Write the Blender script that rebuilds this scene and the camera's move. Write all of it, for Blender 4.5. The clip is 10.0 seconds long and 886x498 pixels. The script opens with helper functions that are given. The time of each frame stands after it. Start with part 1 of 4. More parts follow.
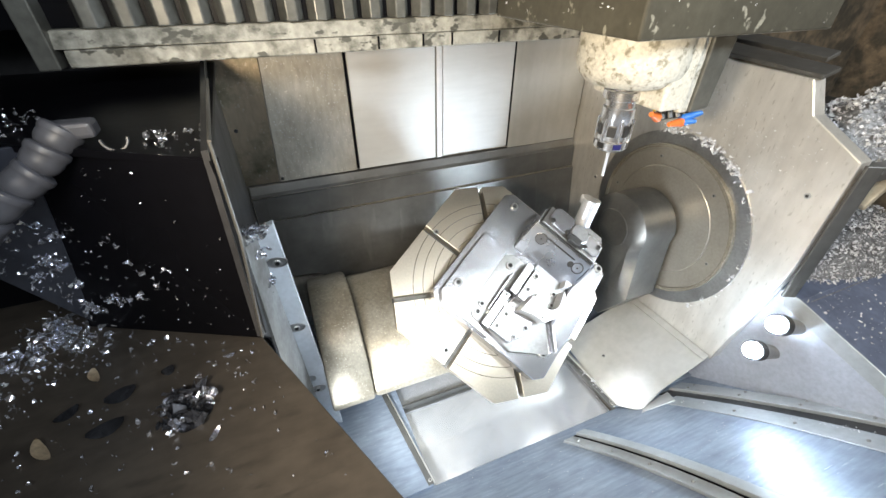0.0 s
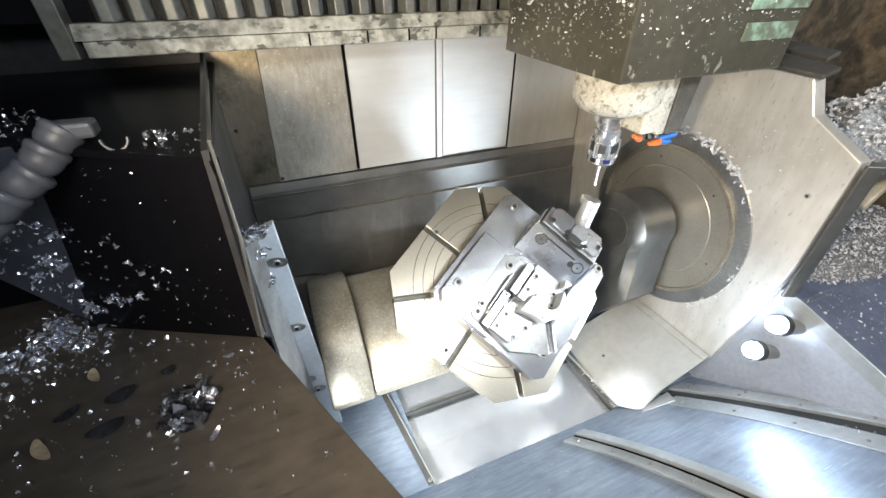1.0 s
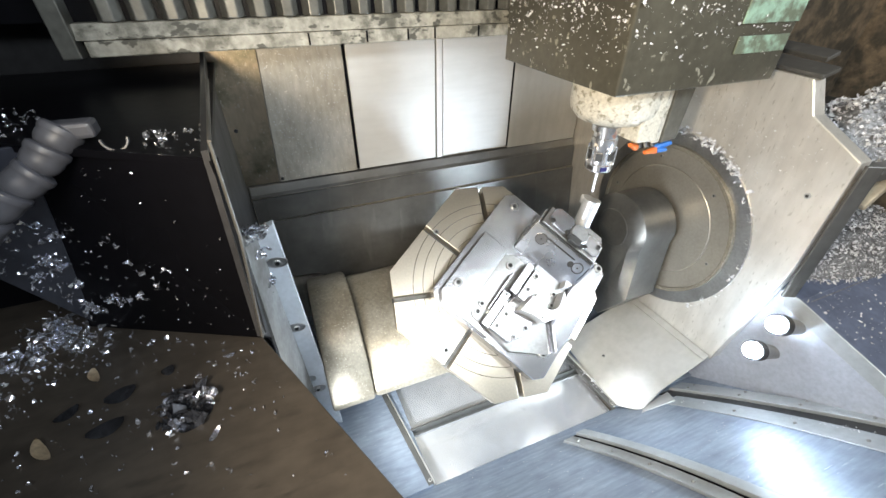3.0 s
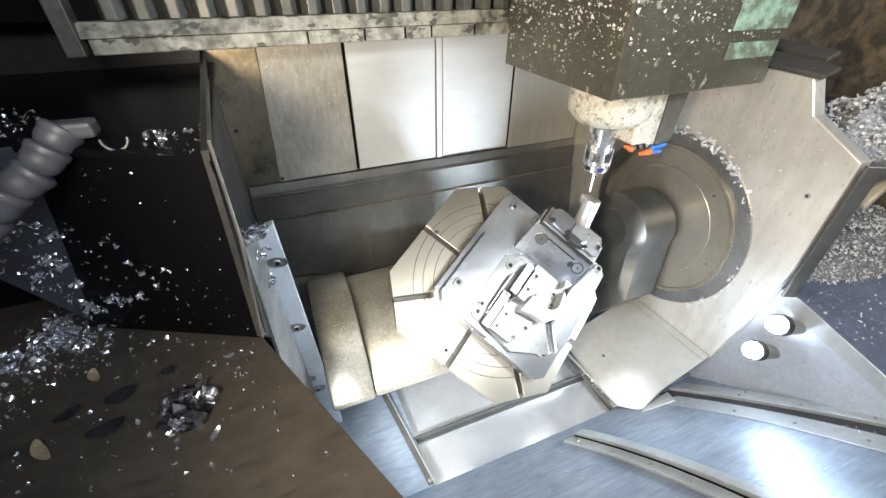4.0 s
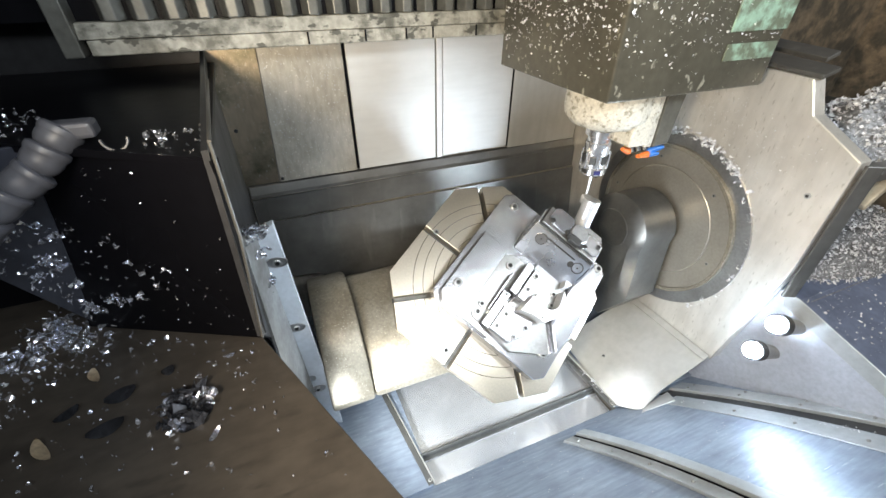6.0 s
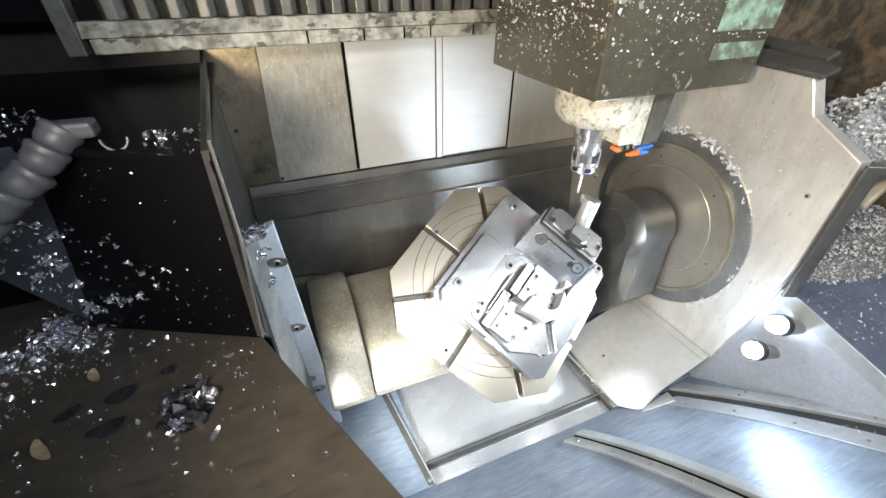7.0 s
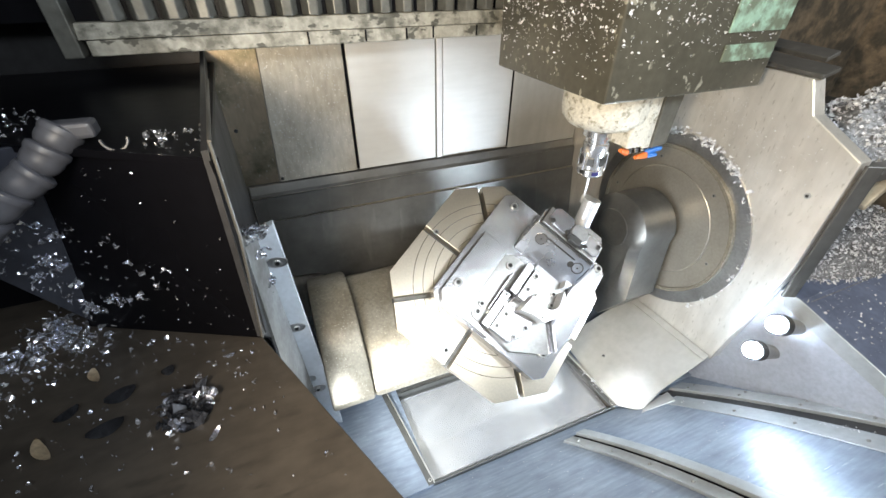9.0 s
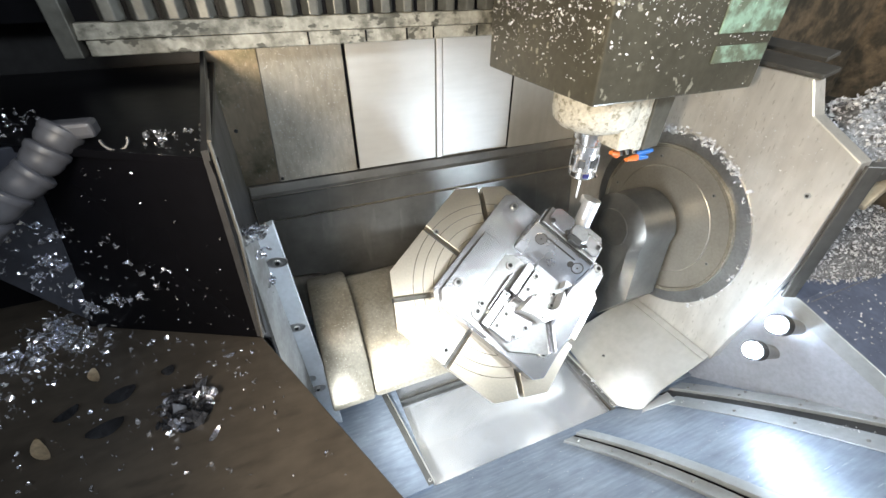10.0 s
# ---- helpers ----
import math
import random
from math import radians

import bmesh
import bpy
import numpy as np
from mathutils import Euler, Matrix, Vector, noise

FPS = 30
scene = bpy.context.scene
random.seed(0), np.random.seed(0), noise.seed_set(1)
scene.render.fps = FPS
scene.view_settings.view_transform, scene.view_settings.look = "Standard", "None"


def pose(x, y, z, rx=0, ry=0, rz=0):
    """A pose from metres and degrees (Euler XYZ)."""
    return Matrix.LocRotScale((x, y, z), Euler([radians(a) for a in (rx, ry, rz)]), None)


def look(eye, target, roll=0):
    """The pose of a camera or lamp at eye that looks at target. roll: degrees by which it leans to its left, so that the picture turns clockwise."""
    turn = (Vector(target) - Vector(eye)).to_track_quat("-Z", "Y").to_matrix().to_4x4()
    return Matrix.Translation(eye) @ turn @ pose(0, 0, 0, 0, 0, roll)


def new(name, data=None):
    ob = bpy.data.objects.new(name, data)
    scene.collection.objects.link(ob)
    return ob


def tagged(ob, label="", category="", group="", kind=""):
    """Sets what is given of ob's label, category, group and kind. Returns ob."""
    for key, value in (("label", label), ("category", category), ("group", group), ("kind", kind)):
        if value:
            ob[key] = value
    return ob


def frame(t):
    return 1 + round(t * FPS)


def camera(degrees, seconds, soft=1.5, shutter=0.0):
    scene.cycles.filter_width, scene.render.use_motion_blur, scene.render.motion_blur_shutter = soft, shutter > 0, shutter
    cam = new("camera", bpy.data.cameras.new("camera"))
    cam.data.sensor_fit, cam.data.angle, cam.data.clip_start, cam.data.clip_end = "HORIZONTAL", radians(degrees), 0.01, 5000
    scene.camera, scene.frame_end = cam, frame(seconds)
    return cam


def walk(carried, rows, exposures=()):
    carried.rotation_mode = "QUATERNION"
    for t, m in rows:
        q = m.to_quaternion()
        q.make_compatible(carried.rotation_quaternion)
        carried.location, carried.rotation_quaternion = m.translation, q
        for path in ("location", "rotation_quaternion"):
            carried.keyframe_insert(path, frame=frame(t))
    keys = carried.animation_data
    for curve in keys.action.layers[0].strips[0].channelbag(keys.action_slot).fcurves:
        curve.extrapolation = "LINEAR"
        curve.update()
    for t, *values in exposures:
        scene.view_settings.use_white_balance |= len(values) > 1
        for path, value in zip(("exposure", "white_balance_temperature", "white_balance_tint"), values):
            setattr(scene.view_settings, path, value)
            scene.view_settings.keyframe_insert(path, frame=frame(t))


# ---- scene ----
# The camera stands still beside the door of a five-axis milling machine.
EYE = Vector((-0.3448, -0.5078, 0.5076))
cam = camera(97.1, 10.0)
VIEW = look(EYE, EYE + Vector((0.30564, 0.75546, -0.57954)), 0.13)
walk(cam, [(0.0, VIEW), (10.0, VIEW)])

# ---- light ----
world = bpy.data.worlds.new("world")
scene.world = world
world.use_nodes = True
world.node_tree.nodes["Background"].inputs[0].default_value = (0.5, 0.6, 0.8, 1)
world.node_tree.nodes["Background"].inputs[1].default_value = 0.02
scene.view_settings.exposure = 1.32


def lamp(name, kind, eye, target, watts, colour, **more):
    data = bpy.data.lights.new(name, kind)
    data.energy, data.color = watts, colour
    if kind == "SPOT":
        data.spot_size, data.spot_blend = radians(more["cone"]), more["blend"]
        data.shadow_soft_size = more["size"]
    else:
        data.shape, data.size, data.size_y = "RECTANGLE", more["size"], more["size_y"]
    ob = new(name, data)
    ob.matrix_world = look(eye, target)
    return ob


# a light bar over the door, a warm work lamp high at the left of the door, and lamp pairs low at both front corners
lamp("light_bar", "AREA", (0.02, -0.77, 0.80), (-0.05, 0.1, 0.05), 6.2, (0.88, 0.95, 1.0), size=1.6, size_y=0.16)
lamp("warm_lamp", "SPOT", (-0.56, -0.52, 0.50), (0.34, 0.14, 0.22), 19, (1.0, 0.84, 0.62), cone=118, blend=0.95, size=0.05)
lamp("spot_light_upper", "SPOT", (0.425, -0.254, -0.040), (-0.16, 0.06, -0.02), 8, (0.76, 0.88, 1.0), cone=112, blend=1.0, size=0.03)
lamp("spot_light_lower", "SPOT", (0.425, -0.250, -0.122), (-0.30, 0.0, -0.16), 6, (0.72, 0.86, 1.0), cone=112, blend=0.9, size=0.03)
lamp("spot_light_left_upper", "SPOT", (-0.425, -0.27, -0.040), (0.16, 0.06, -0.10), 2, (0.88, 0.95, 1.0), cone=112, blend=1.0, size=0.03)
lamp("spot_light_left_lower", "SPOT", (-0.425, -0.27, -0.150), (-0.08, 0.04, -0.22), 16, (0.88, 0.95, 1.0), cone=84, blend=1.0, size=0.03)


# ---- materials ----
def material(name, colour, rough=0.4, metal=0.0, other=None, scale=8.0, fine=90.0, bump=0.1, spread=0.12, stretch=(1, 1, 1), amount=0.5, edge=0.15, streaks=None):
    """Two scales of variation: broad stains towards a second colour, fine grain in colour, gloss and relief."""
    mat = bpy.data.materials.new(name)
    mat.use_nodes = True
    nodes, links = mat.node_tree.nodes, mat.node_tree.links
    bsdf = nodes["Principled BSDF"]
    bsdf.inputs["Metallic"].default_value = metal
    place = nodes.new("ShaderNodeTexCoord")
    mapping = nodes.new("ShaderNodeMapping")
    mapping.inputs["Scale"].default_value = stretch
    links.new(place.outputs["Object"], mapping.inputs["Vector"])
    broad, grain = nodes.new("ShaderNodeTexNoise"), nodes.new("ShaderNodeTexNoise")
    broad.inputs["Scale"].default_value, broad.inputs["Detail"].default_value = scale, 6
    broad.inputs["Roughness"].default_value = 0.62
    grain.inputs["Scale"].default_value, grain.inputs["Detail"].default_value = fine, 4
    links.new(place.outputs["Object"], broad.inputs["Vector"])
    links.new(mapping.outputs["Vector"], grain.inputs["Vector"])
    ramp = nodes.new("ShaderNodeValToRGB")
    ramp.color_ramp.elements[0].position = max(0.0, amount - edge)
    ramp.color_ramp.elements[1].position = min(1.0, amount + edge)
    ramp.color_ramp.elements[0].color = (*colour, 1)
    ramp.color_ramp.elements[1].color = (*(other or [c * 0.75 for c in colour]), 1)
    links.new(broad.outputs["Fac"], ramp.inputs["Fac"])
    mix = nodes.new("ShaderNodeMix")
    mix.data_type, mix.blend_type = "RGBA", "MULTIPLY"
    mix.inputs[0].default_value = 1.0
    tone = nodes.new("ShaderNodeMapRange")
    tone.inputs["From Min"].default_value, tone.inputs["From Max"].default_value = 0.3, 0.7
    tone.inputs["To Min"].default_value, tone.inputs["To Max"].default_value = 1 - spread * 2, 1.0
    links.new(grain.outputs["Fac"], tone.inputs["Value"])
    links.new(ramp.outputs["Color"], mix.inputs[6])
    links.new(tone.outputs["Result"], mix.inputs[7])
    last = mix.outputs[2]
    if streaks:
        size_, along, low, high, tint = streaks
        turn = nodes.new("ShaderNodeMapping")
        turn.inputs["Scale"].default_value = along
        turn.inputs["Rotation"].default_value = (0.12, 0.08, 0.1)
        links.new(place.outputs["Object"], turn.inputs["Vector"])
        marks = nodes.new("ShaderNodeTexNoise")
        marks.inputs["Scale"].default_value, marks.inputs["Detail"].default_value = size_, 3
        links.new(turn.outputs["Vector"], marks.inputs["Vector"])
        cut = nodes.new("ShaderNodeMapRange")
        cut.inputs["From Min"].default_value, cut.inputs["From Max"].default_value = low, high
        links.new(marks.outputs["Fac"], cut.inputs["Value"])
        lay = nodes.new("ShaderNodeMix")
        lay.data_type = "RGBA"
        lay.inputs[7].default_value = (*tint, 1)
        links.new(cut.outputs["Result"], lay.inputs[0])
        links.new(last, lay.inputs[6])
        last = lay.outputs[2]
    links.new(last, bsdf.inputs["Base Color"])
    gloss = nodes.new("ShaderNodeMapRange")
    gloss.inputs["To Min"].default_value, gloss.inputs["To Max"].default_value = rough * 0.78, min(1.0, rough * 1.26)
    links.new(broad.outputs["Fac"], gloss.inputs["Value"])
    links.new(gloss.outputs["Result"], bsdf.inputs["Roughness"])
    relief = nodes.new("ShaderNodeBump")
    relief.inputs["Strength"].default_value, relief.inputs["Distance"].default_value = bump, 0.002
    links.new(grain.outputs["Fac"], relief.inputs["Height"])
    links.new(relief.outputs["Normal"], bsdf.inputs["Normal"])
    return mat


def glowing(name, colour, strength):
    mat = bpy.data.materials.new(name)
    mat.use_nodes = True
    bsdf = mat.node_tree.nodes["Principled BSDF"]
    bsdf.inputs["Emission Color"].default_value = (*colour, 1)
    bsdf.inputs["Emission Strength"].default_value = strength
    return mat


SHEET = material("stainless_sheet", (0.54, 0.525, 0.49), 0.38, 0.55, (0.42, 0.40, 0.35), 4.5, 60, 0.05, 0.05, (1, 1, 0.12))
SHEET_BLUE = material("bare_steel_sheet", (0.38, 0.44, 0.53), 0.44, 0.6, (0.26, 0.305, 0.38), 9, 130, 0.10, 0.12, (0.15, 1, 1), streaks=(260, (0.16, 1, 1), 0.66, 0.76, (0.44, 0.48, 0.54)))
SHEET_DARK = material("dark_sheet", (0.165, 0.162, 0.155), 0.36, 0.6, (0.085, 0.083, 0.077), 5, 70, 0.04, 0.05, (0.4, 1, 1), streaks=(40, (1, 1, 0.15), 0.60, 0.82, (0.18, 0.176, 0.166)))
PANEL = material("polished_panel", (0.62, 0.62, 0.605), 0.46, 0.45, (0.54, 0.535, 0.52), 3, 90, 0.04, 0.03, (0.15, 1, 1))
BEAM = material("worn_light_paint", (0.40, 0.385, 0.33), 0.45, 0.1, (0.13, 0.125, 0.10), 22, 80, 0.2, 0.2, amount=0.55, edge=0.09, streaks=(55, (0.6, 1, 1), 0.57, 0.62, (0.07, 0.068, 0.055)))
BELLOWS = material("oily_bellows", (0.16, 0.16, 0.145), 0.35, 0.3, (0.09, 0.09, 0.08), 12, 80, 0.1, 0.15)
BROWN = material("oily_brown_sheet", (0.086, 0.073, 0.060), 0.34, 0.4, (0.036, 0.031, 0.027), 6, 70, 0.12, 0.12, (0.4, 1, 1), amount=0.54, edge=0.18, streaks=(75, (0.3, 1, 1), 0.58, 0.74, (0.046, 0.040, 0.034)))
FLANGE = material("ground_flange_steel", (0.56, 0.60, 0.65), 0.36, 0.35, (0.44, 0.47, 0.51), 8, 120, 0.05, 0.06)
WET_BLACK = material("oily_black_sheet", (0.045, 0.045, 0.048), 0.38, 0.4, (0.02, 0.02, 0.022), 9, 80, 0.1, 0.12)
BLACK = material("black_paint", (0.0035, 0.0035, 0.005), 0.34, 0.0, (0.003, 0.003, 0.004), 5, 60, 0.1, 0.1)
BLACK.node_tree.nodes["Principled BSDF"].inputs["Specular IOR Level"].default_value = 0.10
HOSE = material("grey_plastic", (0.085, 0.089, 0.106), 0.42, 0.0, (0.06, 0.061, 0.07), 12, 120, 0.08, 0.1)
CAST = material("machined_casting", (0.34, 0.315, 0.26), 0.36, 0.5, (0.19, 0.165, 0.125), 7, 170, 0.20, 0.14, amount=0.52, edge=0.12, streaks=(300, (1, 1, 1), 0.62, 0.72, (0.42, 0.39, 0.33)))
TABLE = material("ground_table_steel", (0.58, 0.53, 0.44), 0.31, 0.95, (0.56, 0.50, 0.41), 6, 260, 0.04, 0.06)
FIXTURE = material("bright_fixture_steel", (0.46, 0.46, 0.475), 0.24, 0.97, (0.58, 0.58, 0.595), 10, 240, 0.04, 0.06)
VISE = material("grey_vise_steel", (0.44, 0.44, 0.44), 0.32, 0.92, (0.32, 0.32, 0.31), 14, 200, 0.05, 0.08)
GROOVE = material("oily_groove", (0.16, 0.14, 0.11), 0.5, 0.3)
CHROME = material("polished_steel", (0.66, 0.66, 0.68), 0.24, 0.9, (0.65, 0.65, 0.66), 20, 300, 0.02, 0.04)
BOLT = material("dark_bolt", (0.06, 0.06, 0.06), 0.35, 0.6)
SOCKET = material("dark_socket", (0.02, 0.02, 0.02), 0.5)
ALU = material("aluminium", (0.85, 0.85, 0.86), 0.33, 0.8, (0.74, 0.74, 0.75), 30, 260, 0.05, 0.06)
CHIP = material("aluminium_chips", (0.74, 0.74, 0.745), 0.36, 0.25, (0.6, 0.6, 0.63), 60, 300, 0.05, 0.1)
ARM = material("polished_arm_steel", (0.16, 0.16, 0.155), 0.36, 0.7, (0.10, 0.10, 0.096), 7, 120, 0.05, 0.06)
WALL = material("splashed_wall_sheet", (0.67, 0.65, 0.61), 0.36, 0.55, (0.56, 0.535, 0.49), 7, 60, 0.04, 0.08, (1, 1, 0.22), streaks=(210, (1, 1, 0.3), 0.62, 0.72, (0.42, 0.40, 0.36)))
CHIP_DARK = material("dull_loose_chips", (0.86, 0.88, 0.94), 0.18, 0.9, (0.6, 0.62, 0.68), 70, 300, 0.05, 0.1)
CHIP_WET = material("wet_bright_chips", (0.86, 0.88, 0.96), 0.2, 0.85, (0.5, 0.53, 0.62), 70, 300, 0.05, 0.1)
RIB = material("folded_rib_sheet", (0.47, 0.495, 0.51), 0.38, 0.5, (0.36, 0.38, 0.39), 9, 80, 0.05, 0.06)
STAINED = material("stained_panel_sheet", (0.52, 0.49, 0.43), 0.36, 0.5, (0.37, 0.335, 0.27), 9, 120, 0.08, 0.12, (1, 1, 0.3), amount=0.55, edge=0.16, streaks=(260, (1, 1, 1), 0.66, 0.70, (0.75, 0.72, 0.65)))
GREY_STEEL = material("grey_ground_steel", (0.56, 0.59, 0.65), 0.27, 0.95, (0.48, 0.51, 0.57), 12, 220, 0.04, 0.06)
# bright warm base colour helps paint the plate's warm highlight
CORNER = material("oily_warm_lit_corner", (0.62, 0.51, 0.37), 0.30, 1.0, (0.22, 0.22, 0.15), 11, 120, 0.06, 0.10, (1, 1, 0.3), amount=0.56, edge=0.10, streaks=(150, (1, 1, 0.6), 0.64, 0.69, (0.62, 0.56, 0.46)))
# lighter bluish base stands in for the lamps' glow on their panel
LAMP_LIT_PANEL = material("lamp_lit_sheet", (0.50, 0.53, 0.60), 0.42, 0.4, (0.42, 0.45, 0.52), 9, 130, 0.06, 0.08, (0.15, 1, 1))
SHELF = material("blue_shelf_sheet", (0.20, 0.24, 0.35), 0.35, 0.4, (0.14, 0.165, 0.24), 9, 90, 0.06, 0.10)
DISC = material("turned_disc_steel", (0.44, 0.41, 0.355), 0.34, 0.75, (0.36, 0.335, 0.285), 8, 200, 0.05, 0.06)
# golden light falling on the chips is put into their colour
CHIP_GOLD_LIT = material("gold_lit_chip", (0.90, 0.78, 0.58), 0.4, 0.5, (0.5, 0.38, 0.25), 60, 300, 0.05, 0.1)
CHIP_GREY = material("oily_grey_chip", (0.17, 0.175, 0.20), 0.24, 0.8, (0.08, 0.083, 0.095), 60, 300, 0.05, 0.1)
FOLD = material("stained_fold_sheet", (0.40, 0.405, 0.40), 0.36, 0.5, (0.20, 0.195, 0.18), 12, 120, 0.08, 0.12)
SLATE = material("dark_slate_sheet", (0.045, 0.05, 0.068), 0.34, 0.2, (0.025, 0.028, 0.038), 8, 80, 0.08, 0.1)
CHIP_CORE = material("packed_chips", (0.42, 0.42, 0.43), 0.5, 0.5, (0.18, 0.18, 0.18), 120, 300, 0.4, 0.2)
HEAD = material("olive_head_paint", (0.102, 0.096, 0.075), 0.30, 0.25, (0.070, 0.066, 0.052), 7, 90, 0.08, 0.12, streaks=(70, (1, 1, 1), 0.64, 0.70, (0.30, 0.29, 0.24)))
NOSE = material("scaled_white_paint", (0.60, 0.58, 0.51), 0.5, 0.05, (0.26, 0.24, 0.18), 70, 220, 0.3, 0.15, amount=0.58, edge=0.05)
GREEN = material("green_paint", (0.27, 0.40, 0.31), 0.4, 0.0, (0.12, 0.14, 0.10), 34, 90, 0.1, 0.1, amount=0.50, edge=0.07)
ORANGE = material("orange_plastic", (0.85, 0.2, 0.04), 0.4)
BLUE = material("blue_plastic", (0.03, 0.16, 0.55), 0.4)
BLUE_DARK = material("dark_blue_cover", (0.02, 0.02, 0.12), 0.3)
YELLOW = material("yellow_plastic", (0.75, 0.5, 0.05), 0.4)
BELT = material("wet_belt_plate", (0.76, 0.77, 0.80), 0.20, 0.76, (0.66, 0.67, 0.70), 14, 180, 0.06, 0.08, streaks=(140, (1, 1, 1), 0.64, 0.70, (0.46, 0.47, 0.50)))
GLOW = glowing("lit_lens", (0.70, 0.85, 1.0), 70)
WOOD = material("worn_wood", (0.42, 0.36, 0.26), 0.6, 0.0, (0.25, 0.2, 0.14), 25, 80, 0.2, 0.15, (1, 1, 0.1))
RUST = material("stained_brown_wall", (0.2, 0.15, 0.1), 0.5, 0.2, (0.07, 0.06, 0.045), 18, 80, 0.2, 0.2, amount=0.5, edge=0.08)


# ---- mesh helpers ----
def link_bm(name, bm, mat, parent=None, label="", smooth=False):
    mesh = bpy.data.meshes.new(name)
    bmesh.ops.recalc_face_normals(bm, faces=bm.faces)
    bm.to_mesh(mesh)
    bm.free()
    mesh.materials.append(mat)
    if smooth:
        for poly in mesh.polygons:
            poly.use_smooth = True
        mesh.set_sharp_from_angle(angle=radians(35))
    ob = new(name, mesh)
    if parent is not None:
        ob.parent = parent
    if label:
        ob["label"] = label
    return ob


def part(name, bm, mat, parent, label="", smooth=False):
    return link_bm(name, bm, mat, parent, label, smooth)


def thing(name, label, category, group="", m=None):
    ob = new(name)
    ob.empty_display_size = 0.02
    if m is not None:
        ob.matrix_world = m
    return tagged(ob, label, category, group)


def bevelled(bm, width, segments=2):
    if width:
        edges = [e for e in bm.edges if len(e.link_faces) == 2 and e.calc_face_angle(0) > 0.5]
        bmesh.ops.bevel(bm, geom=edges, offset=width, segments=segments, affect="EDGES", profile=0.5)
    return bm


def box(x0, x1, y0, y1, z0, z1, bevel=0.0, m=None):
    bm = bmesh.new()
    bmesh.ops.create_cube(bm, size=1)
    for v in bm.verts:
        v.co = Vector(((x0 + x1) / 2 + v.co.x * (x1 - x0), (y0 + y1) / 2 + v.co.y * (y1 - y0), (z0 + z1) / 2 + v.co.z * (z1 - z0)))
    bevelled(bm, bevel)
    if m is not None:
        bm.transform(m)
    return bm


def prism(outline, low, high, axis="z", bevel=0.0, m=None):
    """An outline, extruded along an axis. axis x: the outline is (y, z); y: (x, z); z: (x, y)."""
    def at(p, h):
        return {"x": (h, p[0], p[1]), "y": (p[0], h, p[1]), "z": (p[0], p[1], h)}[axis]
    bm = bmesh.new()
    a = [bm.verts.new(at(p, low)) for p in outline]
    b = [bm.verts.new(at(p, high)) for p in outline]
    bm.faces.new(a)
    bm.faces.new(list(reversed(b)))
    for i in range(len(a)):
        j = (i + 1) % len(a)
        bm.faces.new((a[j], a[i], b[i], b[j]))
    bmesh.ops.recalc_face_normals(bm, faces=bm.faces)
    bevelled(bm, bevel)
    if m is not None:
        bm.transform(m)
    return bm


def slab(corners, thick, bevel=0.0):
    """A flat sheet through corners in order, thickened against its normal."""
    pts = [Vector(c) for c in corners]
    n = Vector((0, 0, 0))
    for i in range(len(pts)):
        n += pts[i].cross(pts[(i + 1) % len(pts)])
    n.normalize()
    bm = bmesh.new()
    a = [bm.verts.new(p) for p in pts]
    b = [bm.verts.new(p - n * thick) for p in pts]
    bm.faces.new(a)
    bm.faces.new(list(reversed(b)))
    for i in range(len(a)):
        j = (i + 1) % len(a)
        bm.faces.new((a[j], a[i], b[i], b[j]))
    bmesh.ops.recalc_face_normals(bm, faces=bm.faces)
    bevelled(bm, bevel, 1)
    return bm


def lathe(profile, m=None, steps=32):
    """Rings of (radius, height) round z, closed at both ends."""
    bm = bmesh.new()
    rings = []
    for r, h in profile:
        rings.append([bm.verts.new((r * math.cos(2 * math.pi * i / steps), r * math.sin(2 * math.pi * i / steps), h)) for i in range(steps)])
    for lo, hi in zip(rings, rings[1:]):
        for i in range(steps):
            j = (i + 1) % steps
            bm.faces.new((lo[i], lo[j], hi[j], hi[i]))
    bm.faces.new(list(reversed(rings[0])))
    bm.faces.new(rings[-1])
    if m is not None:
        bm.transform(m)
    return bm


def ring(r0, r1, h0, h1, m=None, steps=64, start=0.0, sweep=360.0):
    """A flat band between two radii, whole or an arc of it."""
    bm = bmesh.new()
    whole = sweep >= 360
    count = steps if whole else steps + 1
    loops = []
    for i in range(count):
        a = radians(start + sweep * i / steps)
        c, s = math.cos(a), math.sin(a)
        loops.append([bm.verts.new((r * c, r * s, h)) for r, h in ((r0, h0), (r1, h0), (r1, h1), (r0, h1))])
    for i in range(steps):
        p, q = loops[i], loops[(i + 1) % count]
        for k in range(4):
            n = (k + 1) % 4
            bm.faces.new((p[k], p[n], q[n], q[k]))
    if not whole:
        bm.faces.new(loops[0])
        bm.faces.new(list(reversed(loops[-1])))
    if m is not None:
        bm.transform(m)
    return bm


def joined(*parts_):
    """One bmesh out of several."""
    out = bmesh.new()
    for bm in parts_:
        tmp = bpy.data.meshes.new("tmp")
        bm.to_mesh(tmp)
        bm.free()
        out.from_mesh(tmp)
        bpy.data.meshes.remove(tmp)
    return out


def pole(a, b, r0, r1=None, steps=20):
    a, b = Vector(a), Vector(b)
    m = Matrix.Translation(a) @ (b - a).to_track_quat("Z", "Y").to_matrix().to_4x4()
    return lathe([(r0, 0), (r0 if r1 is None else r1, (b - a).length)], m, steps)


def structure(name, bm, mat, label, smooth=False):
    return tagged(link_bm(name, bm, mat, None, label, smooth), kind="structure")


UP_X = Matrix.Rotation(radians(-90), 4, "Y")


